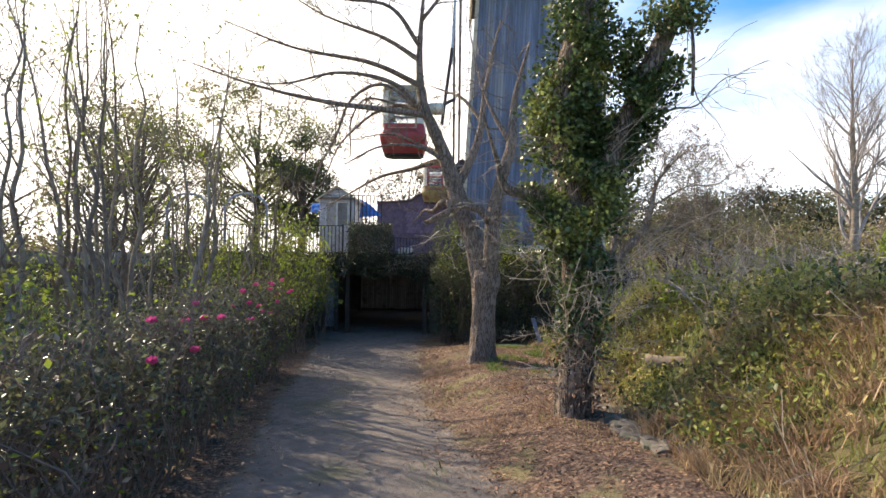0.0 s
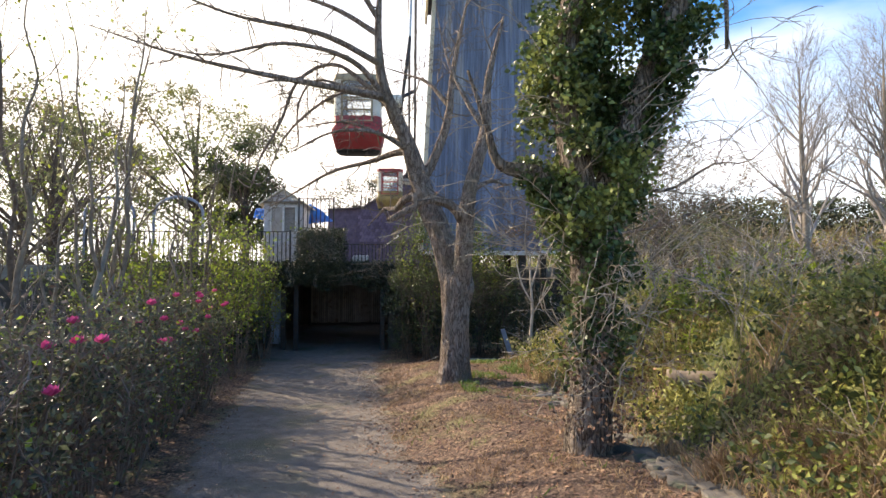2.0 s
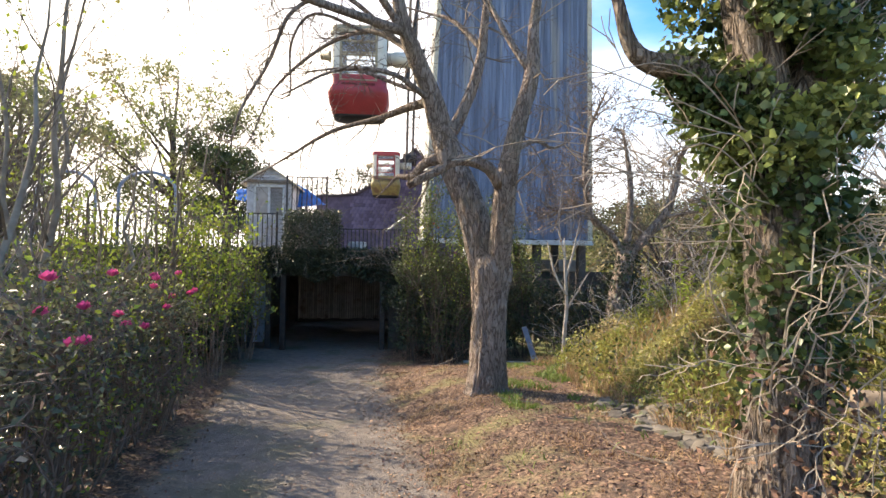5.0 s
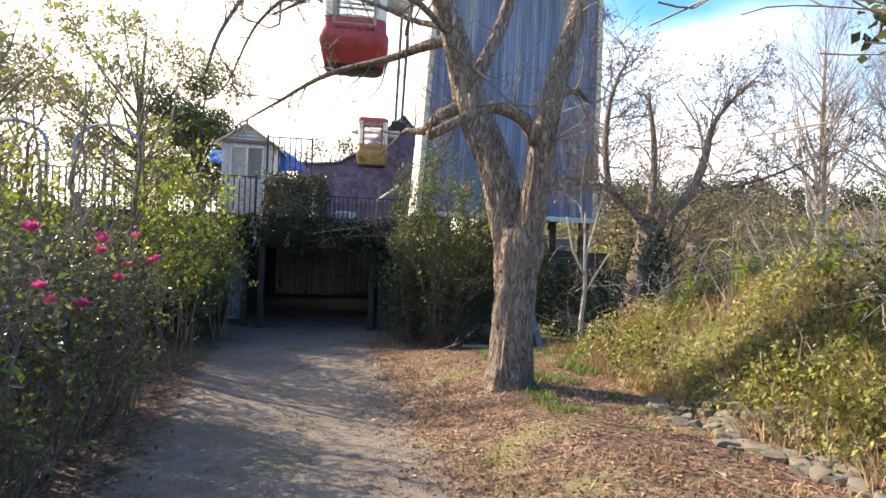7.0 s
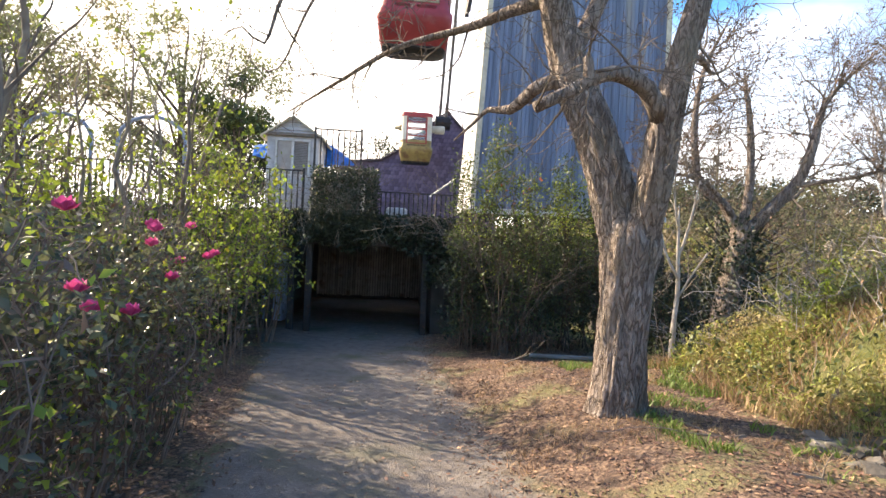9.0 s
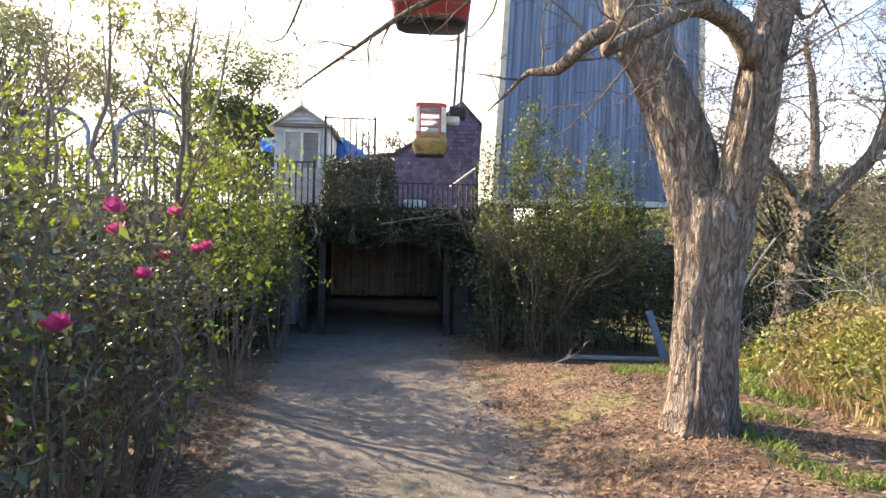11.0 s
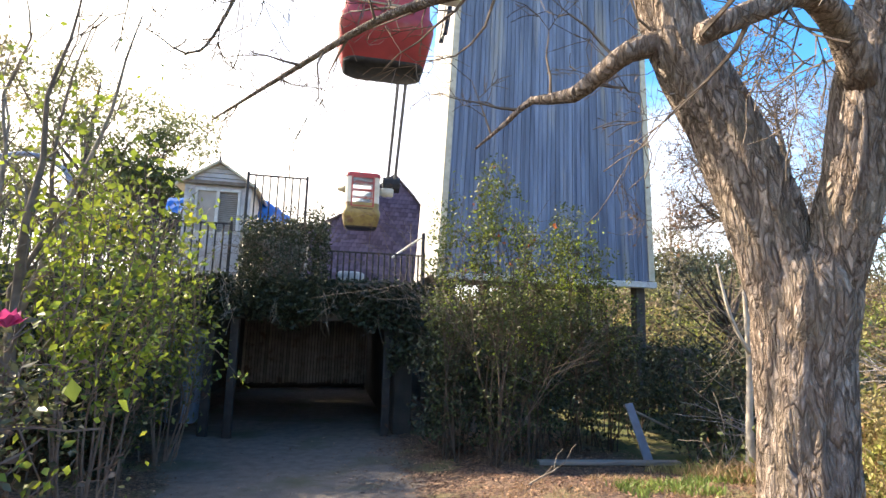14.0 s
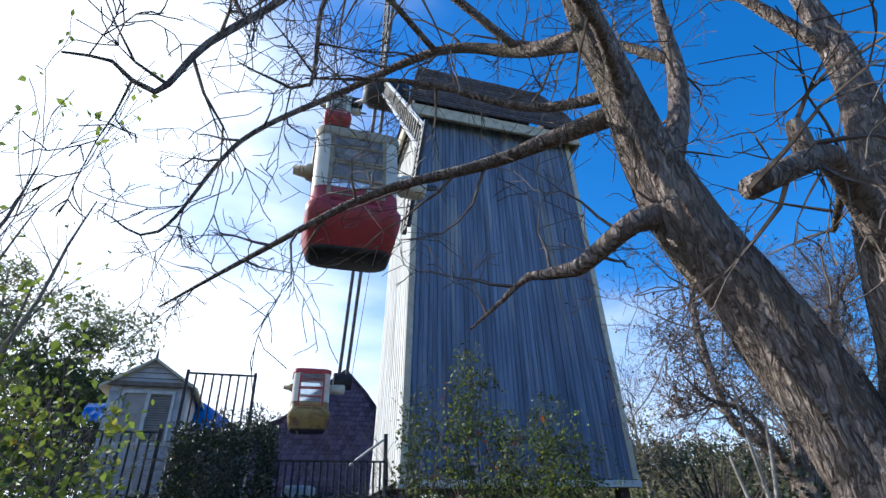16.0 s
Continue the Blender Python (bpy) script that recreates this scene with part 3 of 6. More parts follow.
    rz0, rz1 = TZ1 + 0.12, TZ1 + 2.35
    for i in range(rows):
        f0, f1 = i / rows, (i + 1) / rows
        x0, x1 = TX0[1] - 0.38 + 0.5 * f0, TX1[1] + 0.38 - 0.9 * f0 ** 2
        y0 = TY0[1] - 0.45 + 0.75 * f0
        y1 = TY0[1] - 0.45 + 0.75 * f1
        za, zb = rz0 + (rz1 - rz0) * f0, rz0 + (rz1 - rz0) * f1
        bm = bmesh.new()
        slanted(bm, [(x0, y0, za), (x1, y0, za), (x1 - 0.03, y1 + 0.08, zb + 0.05), (x0 + 0.03, y1 + 0.08, zb + 0.05)], 0.05, (0, -0.55, 0.8))
        bm.transform(inv)
        part("shingle_course", bm, M_SHINGLE, t)
    bm = bmesh.new()
    slanted(bm, [(TX0[1] + 0.1, TY0[1] + 0.36, rz1), (TX1[1] - 0.5, TY0[1] + 0.36, rz1), (TX1[1] - 0.4, TY1[1] + 0.4, rz0), (TX0[1] - 0.3, TY1[1] + 0.4, rz0)], 0.06, (0, 0.5, 0.8))
    for xx, s in ((TX0[1] - 0.2, 1), (TX1[1] + 0.15, -1)):
        v = [bm.verts.new(c) for c in ((xx, TY0[1] - 0.3, rz0), (xx, TY1[1] + 0.3, rz0), (xx + s * 0.4, TY0[1] + 0.36, rz1))]
        bm.faces.new(v)
    bm.transform(inv)
    part("roof_back", bm, M_SHINGLE, t)
    # posts that carry the tower over the lower yard
    for x in (0.7, 2.3, 3.9, 5.3):
        for y in (18.6, 21.3):
            bm = bmesh.new()
            box(bm, x - 0.12, x + 0.12, y - 0.12, y + 0.12, -1.05, TZ0 - 0.02, 0.015)
            bm.transform(inv)
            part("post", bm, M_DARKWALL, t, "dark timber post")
    return t


build_tower()

# ---------------- terrace, tunnel and walls ----------------
def structure(name, dims, material, label, category="wall", bevel=0.02):
    return tagged(boxed(name, dims, material, bevel=bevel), label, category, kind="structure")


# Slab split by an invented slot at 23.1-23.5 to light the gate.
structure("terrace", (-30, -0.02, 16.95, 23.1, 1.16, 1.60), M_CONCRETE, "stained concrete terrace slab over the passage", "terrace")
structure("terrace_back", (-30, -0.02, 23.5, 60, 1.16, 1.60), M_CONCRETE, "stained concrete terrace slab behind an added slot that lights the gate", "terrace")
structure("terrace_east", (-0.018, 6.4, 21.9, 60, 1.16, 1.60), M_CONCRETE, "stained concrete terrace slab beside the tower", "terrace")
structure("wall_west", (-30, -4.75, 17.0, 17.3, -1.3, 1.156), M_DARKWALL, "dark retaining wall under the terrace")
structure("wall_passage_left", (-5.0, -4.76, 17.304, 24.79, -1.3, 1.156), M_DARKWALL, "dark side wall of the passage")
structure("wall_passage_right", (-0.62, -0.3, 17.0, 24.79, -1.3, 1.156), M_DARKWALL, "dark side wall of the passage")
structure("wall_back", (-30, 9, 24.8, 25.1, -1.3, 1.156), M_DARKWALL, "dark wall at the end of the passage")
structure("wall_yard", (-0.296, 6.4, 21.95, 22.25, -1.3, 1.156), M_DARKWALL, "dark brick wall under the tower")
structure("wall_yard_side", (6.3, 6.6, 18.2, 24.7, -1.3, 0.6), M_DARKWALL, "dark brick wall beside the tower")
structure("passage_lintel", (-4.75, -0.62, 16.82, 17.12, 0.98, 1.156), M_DARKWALL, "dark lintel over the passage", "lintel")
for k, x in enumerate((-4.22, -3.76, -3.38, -0.78)):
    structure("passage_post_%d" % (k + 1), (x - 0.07, x + 0.07, 16.86, 17.0, -1.1, 0.976), M_BLACK, "slim dark post of the passage", "post", 0.01)


def build_gate():
    g = root("slatted_gate", (-2.3, 24.3, -0.95), "dark corrugated metal gate closing the passage", "gate")
    rng = random.Random(3)
    for i in range(44):
        x = -2.0 + i * 0.091
        boxed("slat", (x, x + 0.07, -0.02, 0.02 + rng.uniform(0, 0.02), 0.12 + rng.uniform(-0.02, 0.02), 2.02), M_GATE, g, bevel=0)
    boxed("rail", (-2.05, 2.05, 0.04, 0.09, 0.55, 0.63), M_BLACK, g)
    boxed("rail", (-2.05, 2.05, 0.04, 0.09, 1.5, 1.58), M_BLACK, g)
    for x in (-2.06, 2.0):
        boxed("gate_post", (x - 0.05, x + 0.05, -0.05, 0.1, 0, 2.0), M_BLACK, g)


build_gate()


def blue_bin():
    b = root("plastic_bin", (-4.42, 18.3, -0.95), "pale blue plastic bin standing inside the passage", "bin")
    bm = bmesh.new()
    r = shell(bm, [(0.0, 0.24, 0.22), (0.04, 0.26, 0.24), (1.55, 0.31, 0.29), (1.6, 0.33, 0.31), (1.68, 0.33, 0.31)], 0.06, 3)
    bm.faces.new(r[0][::-1])
    part("body", bm, M_BIN, b, "", True)
    bm = bmesh.new()
    r = shell(bm, [(1.685, 0.335, 0.315), (1.73, 0.33, 0.31), (1.80, 0.22, 0.2)], 0.06, 3)
    bm.faces.new(r[-1])
    bm.faces.new(r[0][::-1])
    part("lid", bm, M_BLUEPIPE, b, "", True)



def railing(name, x0, x1, y, z0, z1, spacing, label, posts=(0, 1), top=0.03):
    r = root(name, (x0, y, z0), label, "railing", "terrace railings")
    h, w = z1 - z0, x1 - x0
    boxed("top_rail", (-0.02, w + 0.02, -0.02, 0.02, h - top, h), M_BLACK, r)
    boxed("bottom_rail", (0, w, -0.015, 0.015, 0.06, 0.085), M_BLACK, r)
    n = max(2, int(w / spacing))
    for i in range(1, n):
        x = i * w / n
        bm = bmesh.new()
        tube(bm, [(x, 0, 0.07), (x, 0, h - top)], [0.017, 0.017], 6)
        part("baluster", bm, M_BLACK, r)
    for p in posts:
        boxed("post", (p * w - 0.025, p * w + 0.025, -0.025, 0.025, -0.02, h + 0.04), M_BLACK, r)
    return r


railing("terrace_railing", -1.95, -0.16, 16.98, 1.62, 2.25, 0.105, "rusty black railing along the terrace edge")
railing("terrace_railing", -5.6, -3.6, 16.98, 1.62, 2.63, 0.12, "tall black railing in front of the playhouse")
railing("terrace_railing", -9.6, -5.66, 16.98, 1.62, 2.63, 0.14, "tall black railing overgrown by creeper")
railing("landing_railing", -3.5, -2.4, 17.7, 2.72, 3.75, 0.125, "black landing railing standing against the sky")
structure("landing", (-3.55, -2.35, 17.62, 18.9, 1.61, 2.7), M_CONCRETE, "raised concrete landing behind the railing", "landing")


def build_slope_rail():
    r = root("stair_handrail", (-0.17, 17.03, 1.62), "white sloping handrail beside the tower", "handrail")
    bm = bmesh.new()
    tube(bm, [(-0.55, 0.3, 0.6), (0, 0, 1.0)], [0.022, 0.022], 8)
    part("rail", bm, M_WHITE_STEEL, r)
    boxed("post", (-0.03, 0.03, -0.03, 0.03, 0, 1.06), M_BLACK, r)


build_slope_rail()


def build_cabin():
    c = root("playhouse", (-4.2, 18.6, 1.61), "small pale clapboard playhouse with a gable roof", "playhouse")
    hw, d, he, ha = 0.64, 1.5, 2.14, 2.54
    for dims in ((-hw, -0.42, 0.0, 0.08, 0, he), (0.42, hw, 0.0, 0.08, 0, he), (-0.42, 0.42, 0.0, 0.08, 0, 1.1), (-0.42, 0.42, 0.0, 0.08, 1.99, he),
                 (-hw, -hw + 0.08, 0.084, d, 0, he), (hw - 0.08, hw, 0.084, d, 0, he), (-hw, hw, d + 0.004, d + 0.08, 0, he)):
        boxed("wall", dims, M_CLAP, c, bevel=0)
    for i in range(15):
        z = 0.02 + i * 0.14
        for x0, x1 in (((-hw, hw),) if z + 0.13 < 1.1 else ((-hw, -0.46), (0.46, hw))):
            bm = bmesh.new()
            slanted(bm, [(x0, -0.022, z), (x1, -0.022, z), (x1, -0.006, z + 0.135), (x0, -0.006, z + 0.135)], 0.008, (0, -1, 0))
            part("clapboard", bm, M_CLAP, c)
    for i in range(4):
        z0, z1 = he + i * 0.1, he + (i + 1) * 0.1 - 0.008
        w0, w1 = (hw + 0.05) * (1 - (z0 - he) / (ha - he)), (hw + 0.05) * (1 - (z1 - he) / (ha - he))
        bm = bmesh.new()
        slanted(bm, [(-w0, -0.03, z0), (w0, -0.03, z0), (max(w1, 0.01), -0.012, z1), (-max(w1, 0.01), -0.012, z1)], 0.03, (0, 1, 0))
        part("gable_board", bm, M_CLAP, c)
    for s in (-1, 1):
        bm = bmesh.new()
        slanted(bm, [(0, -0.14, ha + 0.06), (s * 0.8, -0.14, he - 0.08), (s * 0.8, d + 0.15, he - 0.08), (0, d + 0.15, ha + 0.06)][::s], 0.05, (0, 0, -1))
        part("roof", bm, M_CREAM, c, "brown shingled roof slope")
    bm = bmesh.new()
    tube(bm, [(0, -0.1, ha + 0.05), (0, -0.1, ha + 0.24)], [0.03, 0.008], 6)
    part("finial", bm, M_BLACK, c)
    boxed("eave_beam", (-hw - 0.06, hw + 0.06, -0.09, -0.03, he - 0.06, he + 0.02), M_DECKWOOD, c, "brown eave beam")
    w = boxed("window_frame", (-0.44, 0.44, -0.03, 0.05, 1.08, 1.12), M_WHITE_STEEL, c)
    for dims in ((-0.44, 0.44, -0.03, 0.05, 1.96, 2.01), (-0.44, -0.39, -0.03, 0.05, 1.12, 1.96), (0.39, 0.44, -0.03, 0.05, 1.12, 1.96), (-0.03, 0.03, -0.03, 0.05, 1.12, 1.96)):
        boxed("window_bar", dims, M_WHITE_STEEL, w, bevel=0)
    boxed("blind", (-0.39, -0.03, 0.015, 0.03, 1.12, 1.96), M_SHADE, c, "tan drawn blind")
    # Added sheet: keeps sky from showing through and stands for the dark inside.
    boxed("backing", (0.03, 0.39, 0.045, 0.06, 1.12, 1.96), M_DECKWOOD, c, "added dark sheet closing the gaps behind the louvres", bevel=0)
    for i in range(20):
        z = 1.13 + i * 0.042
        bm = bmesh.new()
        slanted(bm, [(0.03, 0.01, z), (0.39, 0.01, z), (0.39, 0.035, z + 0.03), (0.03, 0.035, z + 0.03)], 0.004, (0, -1, 0))
        part("louvre", bm, M_SHADE, c)


build_cabin()


def build_tarps():
    for name, loc, quad, label in (("tarpaulin", (-3.3, 19.6, 3.2), [(-0.35, 0, 0.72), (0.1, 0, 0.45), (0.62, 0, 0.0), (-0.3, 0, -0.1)], "creased bright blue tarpaulin over a slide"),
                                   ("tarpaulin", (-5.35, 19.6, 3.3), [(-0.22, 0, 0.4), (0.25, 0, 0.45), (0.2, 0, -0.05), (-0.12, 0, 0.0)], "creased bright blue tarpaulin beside the playhouse")):
        t = root(name, loc, label, "tarpaulin")
        bm = bmesh.new()
        n = 12
        q = [Vector(p) for p in quad]
        g = []
        for i in range(n + 1):
            row = []
            for j in range(n + 1):
                a, b = i / n, j / n
                p = (q[0] * (1 - a) + q[1] * a) * (1 - b) + (q[3] * (1 - a) + q[2] * a) * b
                row.append(bm.verts.new(p + Vector((0, 0.5 * (1 - b) + 0.09 * noise.noise(p * 6), 0.03 * noise.noise(p * 9 + Vector((3, 1, 0)))))))
            g.append(row)
        for i in range(n):
            for j in range(n):
                bm.faces.new((g[i][j], g[i + 1][j], g[i + 1][j + 1], g[i][j + 1]))
        bmesh.ops.solidify(bm, geom=bm.faces[:], thickness=0.012)
        part("sheet", bm, M_TARP, t, smooth=True)
    f = root("slide_frame", (-3.0, 20.2, 1.61), "steel frame under the blue tarpaulin", "slide")
    for x in (-0.5, 0.3):
        for y in (-0.3, 0.5):
            bm = bmesh.new()
            tube(bm, [(x, y, 0), (x, y, 1.9 - (x + 0.5) * 0.7)], [0.03, 0.03], 8)
            part("leg", bm, M_STEEL, f)


build_tarps()


def build_gable_house():
    """House behind with a steep swept roof hung with purple shingles."""
    h = root("shingled_house", (0.0, 28.0, 1.61), "house with a swept gable hung with purple-grey shingles", "house")
    prof = [(-4.2, 3.0), (-3.3, 3.02), (-2.4, 3.12), (-1.45, 3.7), (-0.5, 4.6), (0.45, 5.4), (1.3, 4.5), (2.2, 3.3), (2.8, 2.5)]
    pz = lambda x: float(np.interp(x, [p[0] for p in prof], [p[1] for p in prof]))
    bm = bmesh.new()
    a = [bm.verts.new((x, 0.03, z)) for x, z in prof]
    b = [bm.verts.new((x, 5.0, z)) for x, z in prof]
    a0, a1 = bm.verts.new((-4.2, 0.03, 0)), bm.verts.new((2.8, 0.03, 0))
    b0, b1 = bm.verts.new((-4.2, 5, 0)), bm.verts.new((2.8, 5, 0))
    bm.faces.new([a0, a1] + a[::-1])
    bm.faces.new([b1, b0] + b)
    for k in range(len(prof) - 1):
        bm.faces.new((a[k], a[k + 1], b[k + 1], b[k]))
    part("wall", bm, M_PURPLE, h)
    for k in range(len(prof) - 1):
        bm = bmesh.new()
        (xa, za), (xb, zb) = prof[k], prof[k + 1]
        slanted(bm, [(xa, -0.15, za), (xb, -0.15, zb), (xb, 5.1, zb), (xa, 5.1, za)], 0.07, (0, 0, 1))
        part("roof", bm, M_SHINGLE, h)
    me = bpy.data.meshes.new("shingle")
    sb = bmesh.new()
    slanted(sb, [(-0.085, -0.03, 0), (0.085, -0.03, 0), (0.085, 0.0, 0.19), (-0.085, 0.0, 0.19)], 0.018, (0, -1, 0))
    sb.to_mesh(me)
    sb.free()
    me.materials.append(M_PURPLE)
    for r in range(30):
        z = 0.15 + r * 0.17
        for cidx in range(34):
            x = -3.1 + cidx * 0.18 + (r % 2) * 0.09
            if 1.3 < z and z + 0.19 < pz(x) and -2.6 < x < 1.5:
                o = new("shingle", me)
                o.location = (x, 0.0, z)
                o.parent = h


build_gable_house()


# ---------------- ferris wheel ----------------
def shell(bm, rings, corner=0.22, seg=5):
    """Rings of (z, half width, half depth), rounded rectangles joined into a skin."""
    out = []
    for z, hx, hy in rings:
        ring = []
        c = min(corner, hx * 0.9, hy * 0.9)
        for q, (sx, sy) in enumerate(((1, 1), (-1, 1), (-1, -1), (1, -1))):
            for k in range(seg + 1):
                th = math.pi / 2 * (q + k / seg)
                ring.append(bm.verts.new((sx * (hx - c) + c * math.cos(th), sy * (hy - c) + c * math.sin(th), z)))
        out.append(ring)
    n = len(out[0])
    for r0, r1 in zip(out, out[1:]):
        for k in range(n):
            bm.faces.new((r0[k], r0[(k + 1) % n], r1[(k + 1) % n], r1[k]))
    return out


def gondola(loc, lower, trim, label, w=0.72, height=2.75):
    """Closed cabin: painted tub below, ivory window band, louvred front, axle pods at its sides."""
    g = root("gondola", loc, label, "gondola", "wheel gondolas")
    g.scale = (0.88, 0.77, 0.715)
    d = 0.72
    bm = bmesh.new()
    r = shell(bm, [(0.07, w - 0.1, 0.37), (0.11, w - 0.07, 0.41), (0.45, w - 0.01, 0.64), (0.64, w + 0.02, d + 0.03), (0.80, w + 0.02, d + 0.03), (0.92, w - 0.03, d - 0.03), (1.22, w - 0.04, d - 0.04)])
    bm.faces.new(r[0][::-1])
    part("tub", bm, lower, g, "", True)
    bm = bmesh.new()
    r = shell(bm, [(0.0, w - 0.14, 0.33), (0.05, w - 0.08, 0.39), (0.1, w - 0.08, 0.4)])
    bm.faces.new(r[0][::-1])
    part("floor_pan", bm, M_BLACK, g, "black floor pan", True)
    # window band: corner posts and rails
    for sx in (-1, 1):
        for sy in (-1, 1):
            bm = bmesh.new()
            c, n = 0.2, 6
            pts = []
            for k in range(n + 1):
                th = math.pi / 2 * k / n
                pts.append((sx * (w - 0.04 - c + c * math.cos(th)), sy * (d - 0.04 - c + c * math.sin(th))))
            pts = [(sx * (w - 0.04), sy * (d - 0.34))] + pts + [(sx * (w - 0.30), sy * (d - 0.04))]
            rows = []
            for off in (0.0, 0.04):
                rows.append([[bm.verts.new((px * (1 - off), py * (1 - off), z)) for px, py in pts] for z in (1.22, height - 0.22)])
            for rr in rows:
                for k in range(len(pts) - 1):
                    bm.faces.new((rr[0][k], rr[0][k + 1], rr[1][k + 1], rr[1][k]))
            bmesh.ops.recalc_face_normals(bm, faces=bm.faces[:])
            part("corner_panel", bm, M_IVORY, g, "", True)
    for sy in (-1, 1):
        y = sy * (d - 0.02)
        ya, yb = min(y, y - sy * 0.05), max(y, y - sy * 0.05)
        f = boxed("window_frame", (-0.46, -0.40, ya, yb, 1.02, height - 0.26), trim, g)
        boxed("stile", (0.40, 0.46, ya, yb, 1.02, height - 0.26), trim, f)
        for z in (1.02, 1.42, 1.78, 1.85, 2.2, height - 0.28):
            boxed("cross_bar", (-0.4, 0.4, ya, yb, z, z + 0.045), trim, f)
        boxed("pane", (-0.4, 0.4, (ya + yb) / 2 - 0.004, (ya + yb) / 2 + 0.004, 1.065, height - 0.28), M_GLASS, f, bevel=0)
        if sy < 0:
            for x0 in (-0.40, 0.03):
                v = boxed("vent", (x0, x0 + 0.38, ya - 0.005, ya + 0.03, 0.84, 0.96), M_BLACK, g, "dark louvred vent")
                for i in range(5):
                    boxed("louvre", (x0 + 0.01, x0 + 0.37, ya - 0.02, ya + 0.005, 0.85 + i * 0.022, 0.86 + i * 0.022), lower, v, bevel=0)
    for sx in (-1, 1):
        x = sx * (w - 0.05)
        boxed("side_pane", (x - 0.004, x + 0.004, -0.36, 0.36, 1.22, height - 0.24), M_GLASS, g, bevel=0)
        boxed("side_rail", (x - 0.02, x + 0.02, -0.38, 0.38, 1.9, 1.95), M_IVORY, g)
    bm = bmesh.new()
    r = shell(bm, [(height - 0.24, w - 0.02, d - 0.02), (height - 0.06, w - 0.01, d - 0.01), (height, w - 0.08, d - 0.08), (height + 0.04, w - 0.3, d - 0.3)])
    bm.faces.new(r[-1])
    part("roof", bm, trim, g, "", True)
    bm = bmesh.new()
    tube(bm, [(w - 0.05, 0, 2.0), (w + 0.1, 0, 2.0), (w + 0.14, 0, 2.0), (w + 0.52, 0, 2.0), (w + 0.56, 0, 2.0)], [0.2, 0.2, 0.24, 0.24, 0.17], 18)
    part("axle_drum", bm, M_IVORY, g, "ivory axle drum", True)
    bm = bmesh.new()
    tube(bm, [(-w + 0.05, 0, 2.0), (-w - 0.06, 0, 2.0), (-w - 0.08, 0, 2.0), (-w - 0.28, 0, 2.0)], [0.19, 0.17, 0.13, 0.09], 14)
    part("axle_cap", bm, M_TAN, g, "rusty axle cap", True)
    bm = bmesh.new()
    tube(bm, [(w + 0.3, 0, 2.0), (w + 0.9, 0.6, 2.6)], [0.07, 0.07], 8)
    part("hanger", bm, M_BLACK, g)
    return g


blue_bin()

HUB = Vector((0.12, 20.4, 14.0))
gondola((-1.29, 14.42, 4.46), M_RED, M_TAN, "ferris wheel gondola with faded red tub and ivory window band")
gondola((-0.92, 26.1, 4.36), M_YELLOW, M_RED, "ferris wheel gondola with mustard tub and red window frames")
gondola((-0.75, 27.6, 18.6), M_RED, M_IVORY, "ferris wheel gondola high on the wheel, ivory with red tub")


def beam(bm, a, b, r, sides=8):
    tube(bm, [a, b], [r, r], sides)


def lattice(name, a, b, parent, half, material, rung, rung_material):
    """Ladder-like girder between a and b, in the wheel's plane."""
    a, b = Vector(a), Vector(b)
    d = (b - a).normalized()
    side = d.cross(Vector((1, 0, 0))).normalized() * half
    out = None
    for s in (-1, 1):
        bm = bmesh.new()
        beam(bm, a + side * s, b + side * s, 0.045, 6)
        o = part("chord", bm, material, parent)
        out = out or o
    n = int((b - a).length / rung)
    for i in range(n):
        p = a + (b - a) * ((i + 0.5) / n)
        bm = bmesh.new()
        beam(bm, p - side * 1.15, p + side * 1.15, 0.022, 5)
        part("rung", bm, rung_material, out)


def build_wheel():
    w = root("ferris_wheel", tuple(HUB), "black steel ferris wheel with ladder girders fixed to the tower", "ferris wheel")
    loc = lambda p: Vector(p) - HUB
    bm = bmesh.new()
    tube(bm, [loc((-0.45, HUB.y, HUB.z)), loc((-0.2, HUB.y, HUB.z)), loc((0.95, HUB.y, HUB.z))], [0.32, 0.5, 0.5], 20)
    part("hub", bm, M_BLACK, w, "", True)
    g1, g2, g3 = Vector((-0.05, 14.42, 5.96)), Vector((0.12, 26.2, 6.1)), Vector((0.12, 27.6, 20.6))
    for g in (g2, g3):
        for s in (-0.13, 0.13):
            bm = bmesh.new()
            off = Vector((s, 0, 0))
            beam(bm, loc(HUB + off), loc(g + off), 0.06)
            part("spoke", bm, M_STEEL, w, "grey tubular spoke")
        bm = bmesh.new()
        tube(bm, [loc(g + Vector((-0.3, 0, 0))), loc(g + Vector((0.3, 0, 0)))], [0.28, 0.28], 12)
        part("bearing", bm, M_BLACK, w)
    lattice("girder", loc(HUB + Vector((0, -0.4, 0))), loc(Vector((0.02, 15.2, 7.7))), w, 0.22, M_WHITE_STEEL, 0.28, M_BLACK)
    lattice("girder", loc(Vector((0.04, 15.1, 7.9))), loc(Vector((-0.24, 15.35, 5.7))), w, 0.16, M_BLACK, 0.13, M_WHITE_STEEL)
    lattice("girder", loc(HUB + Vector((0, 0.1, 0.2))), loc(HUB + Vector((0.1, -1.0, 9.0))), w, 0.42, M_BLACK, 0.4, M_WHITE_STEEL)
    for q in (Vector((0.12, 14.9, 21.6)),):
        bm = bmesh.new()
        beam(bm, loc(HUB), loc(q), 0.06)
        part("spoke", bm, M_STEEL, w)
    for s in (0.06, 0.3):
        bm = bmesh.new()
        beam(bm, loc(g2 + Vector((s, 0, 0))), loc(Vector((0.6 + s, 21.0, 15.0))), 0.012, 5)
        part("cable", bm, M_BLACK, w)


build_wheel()


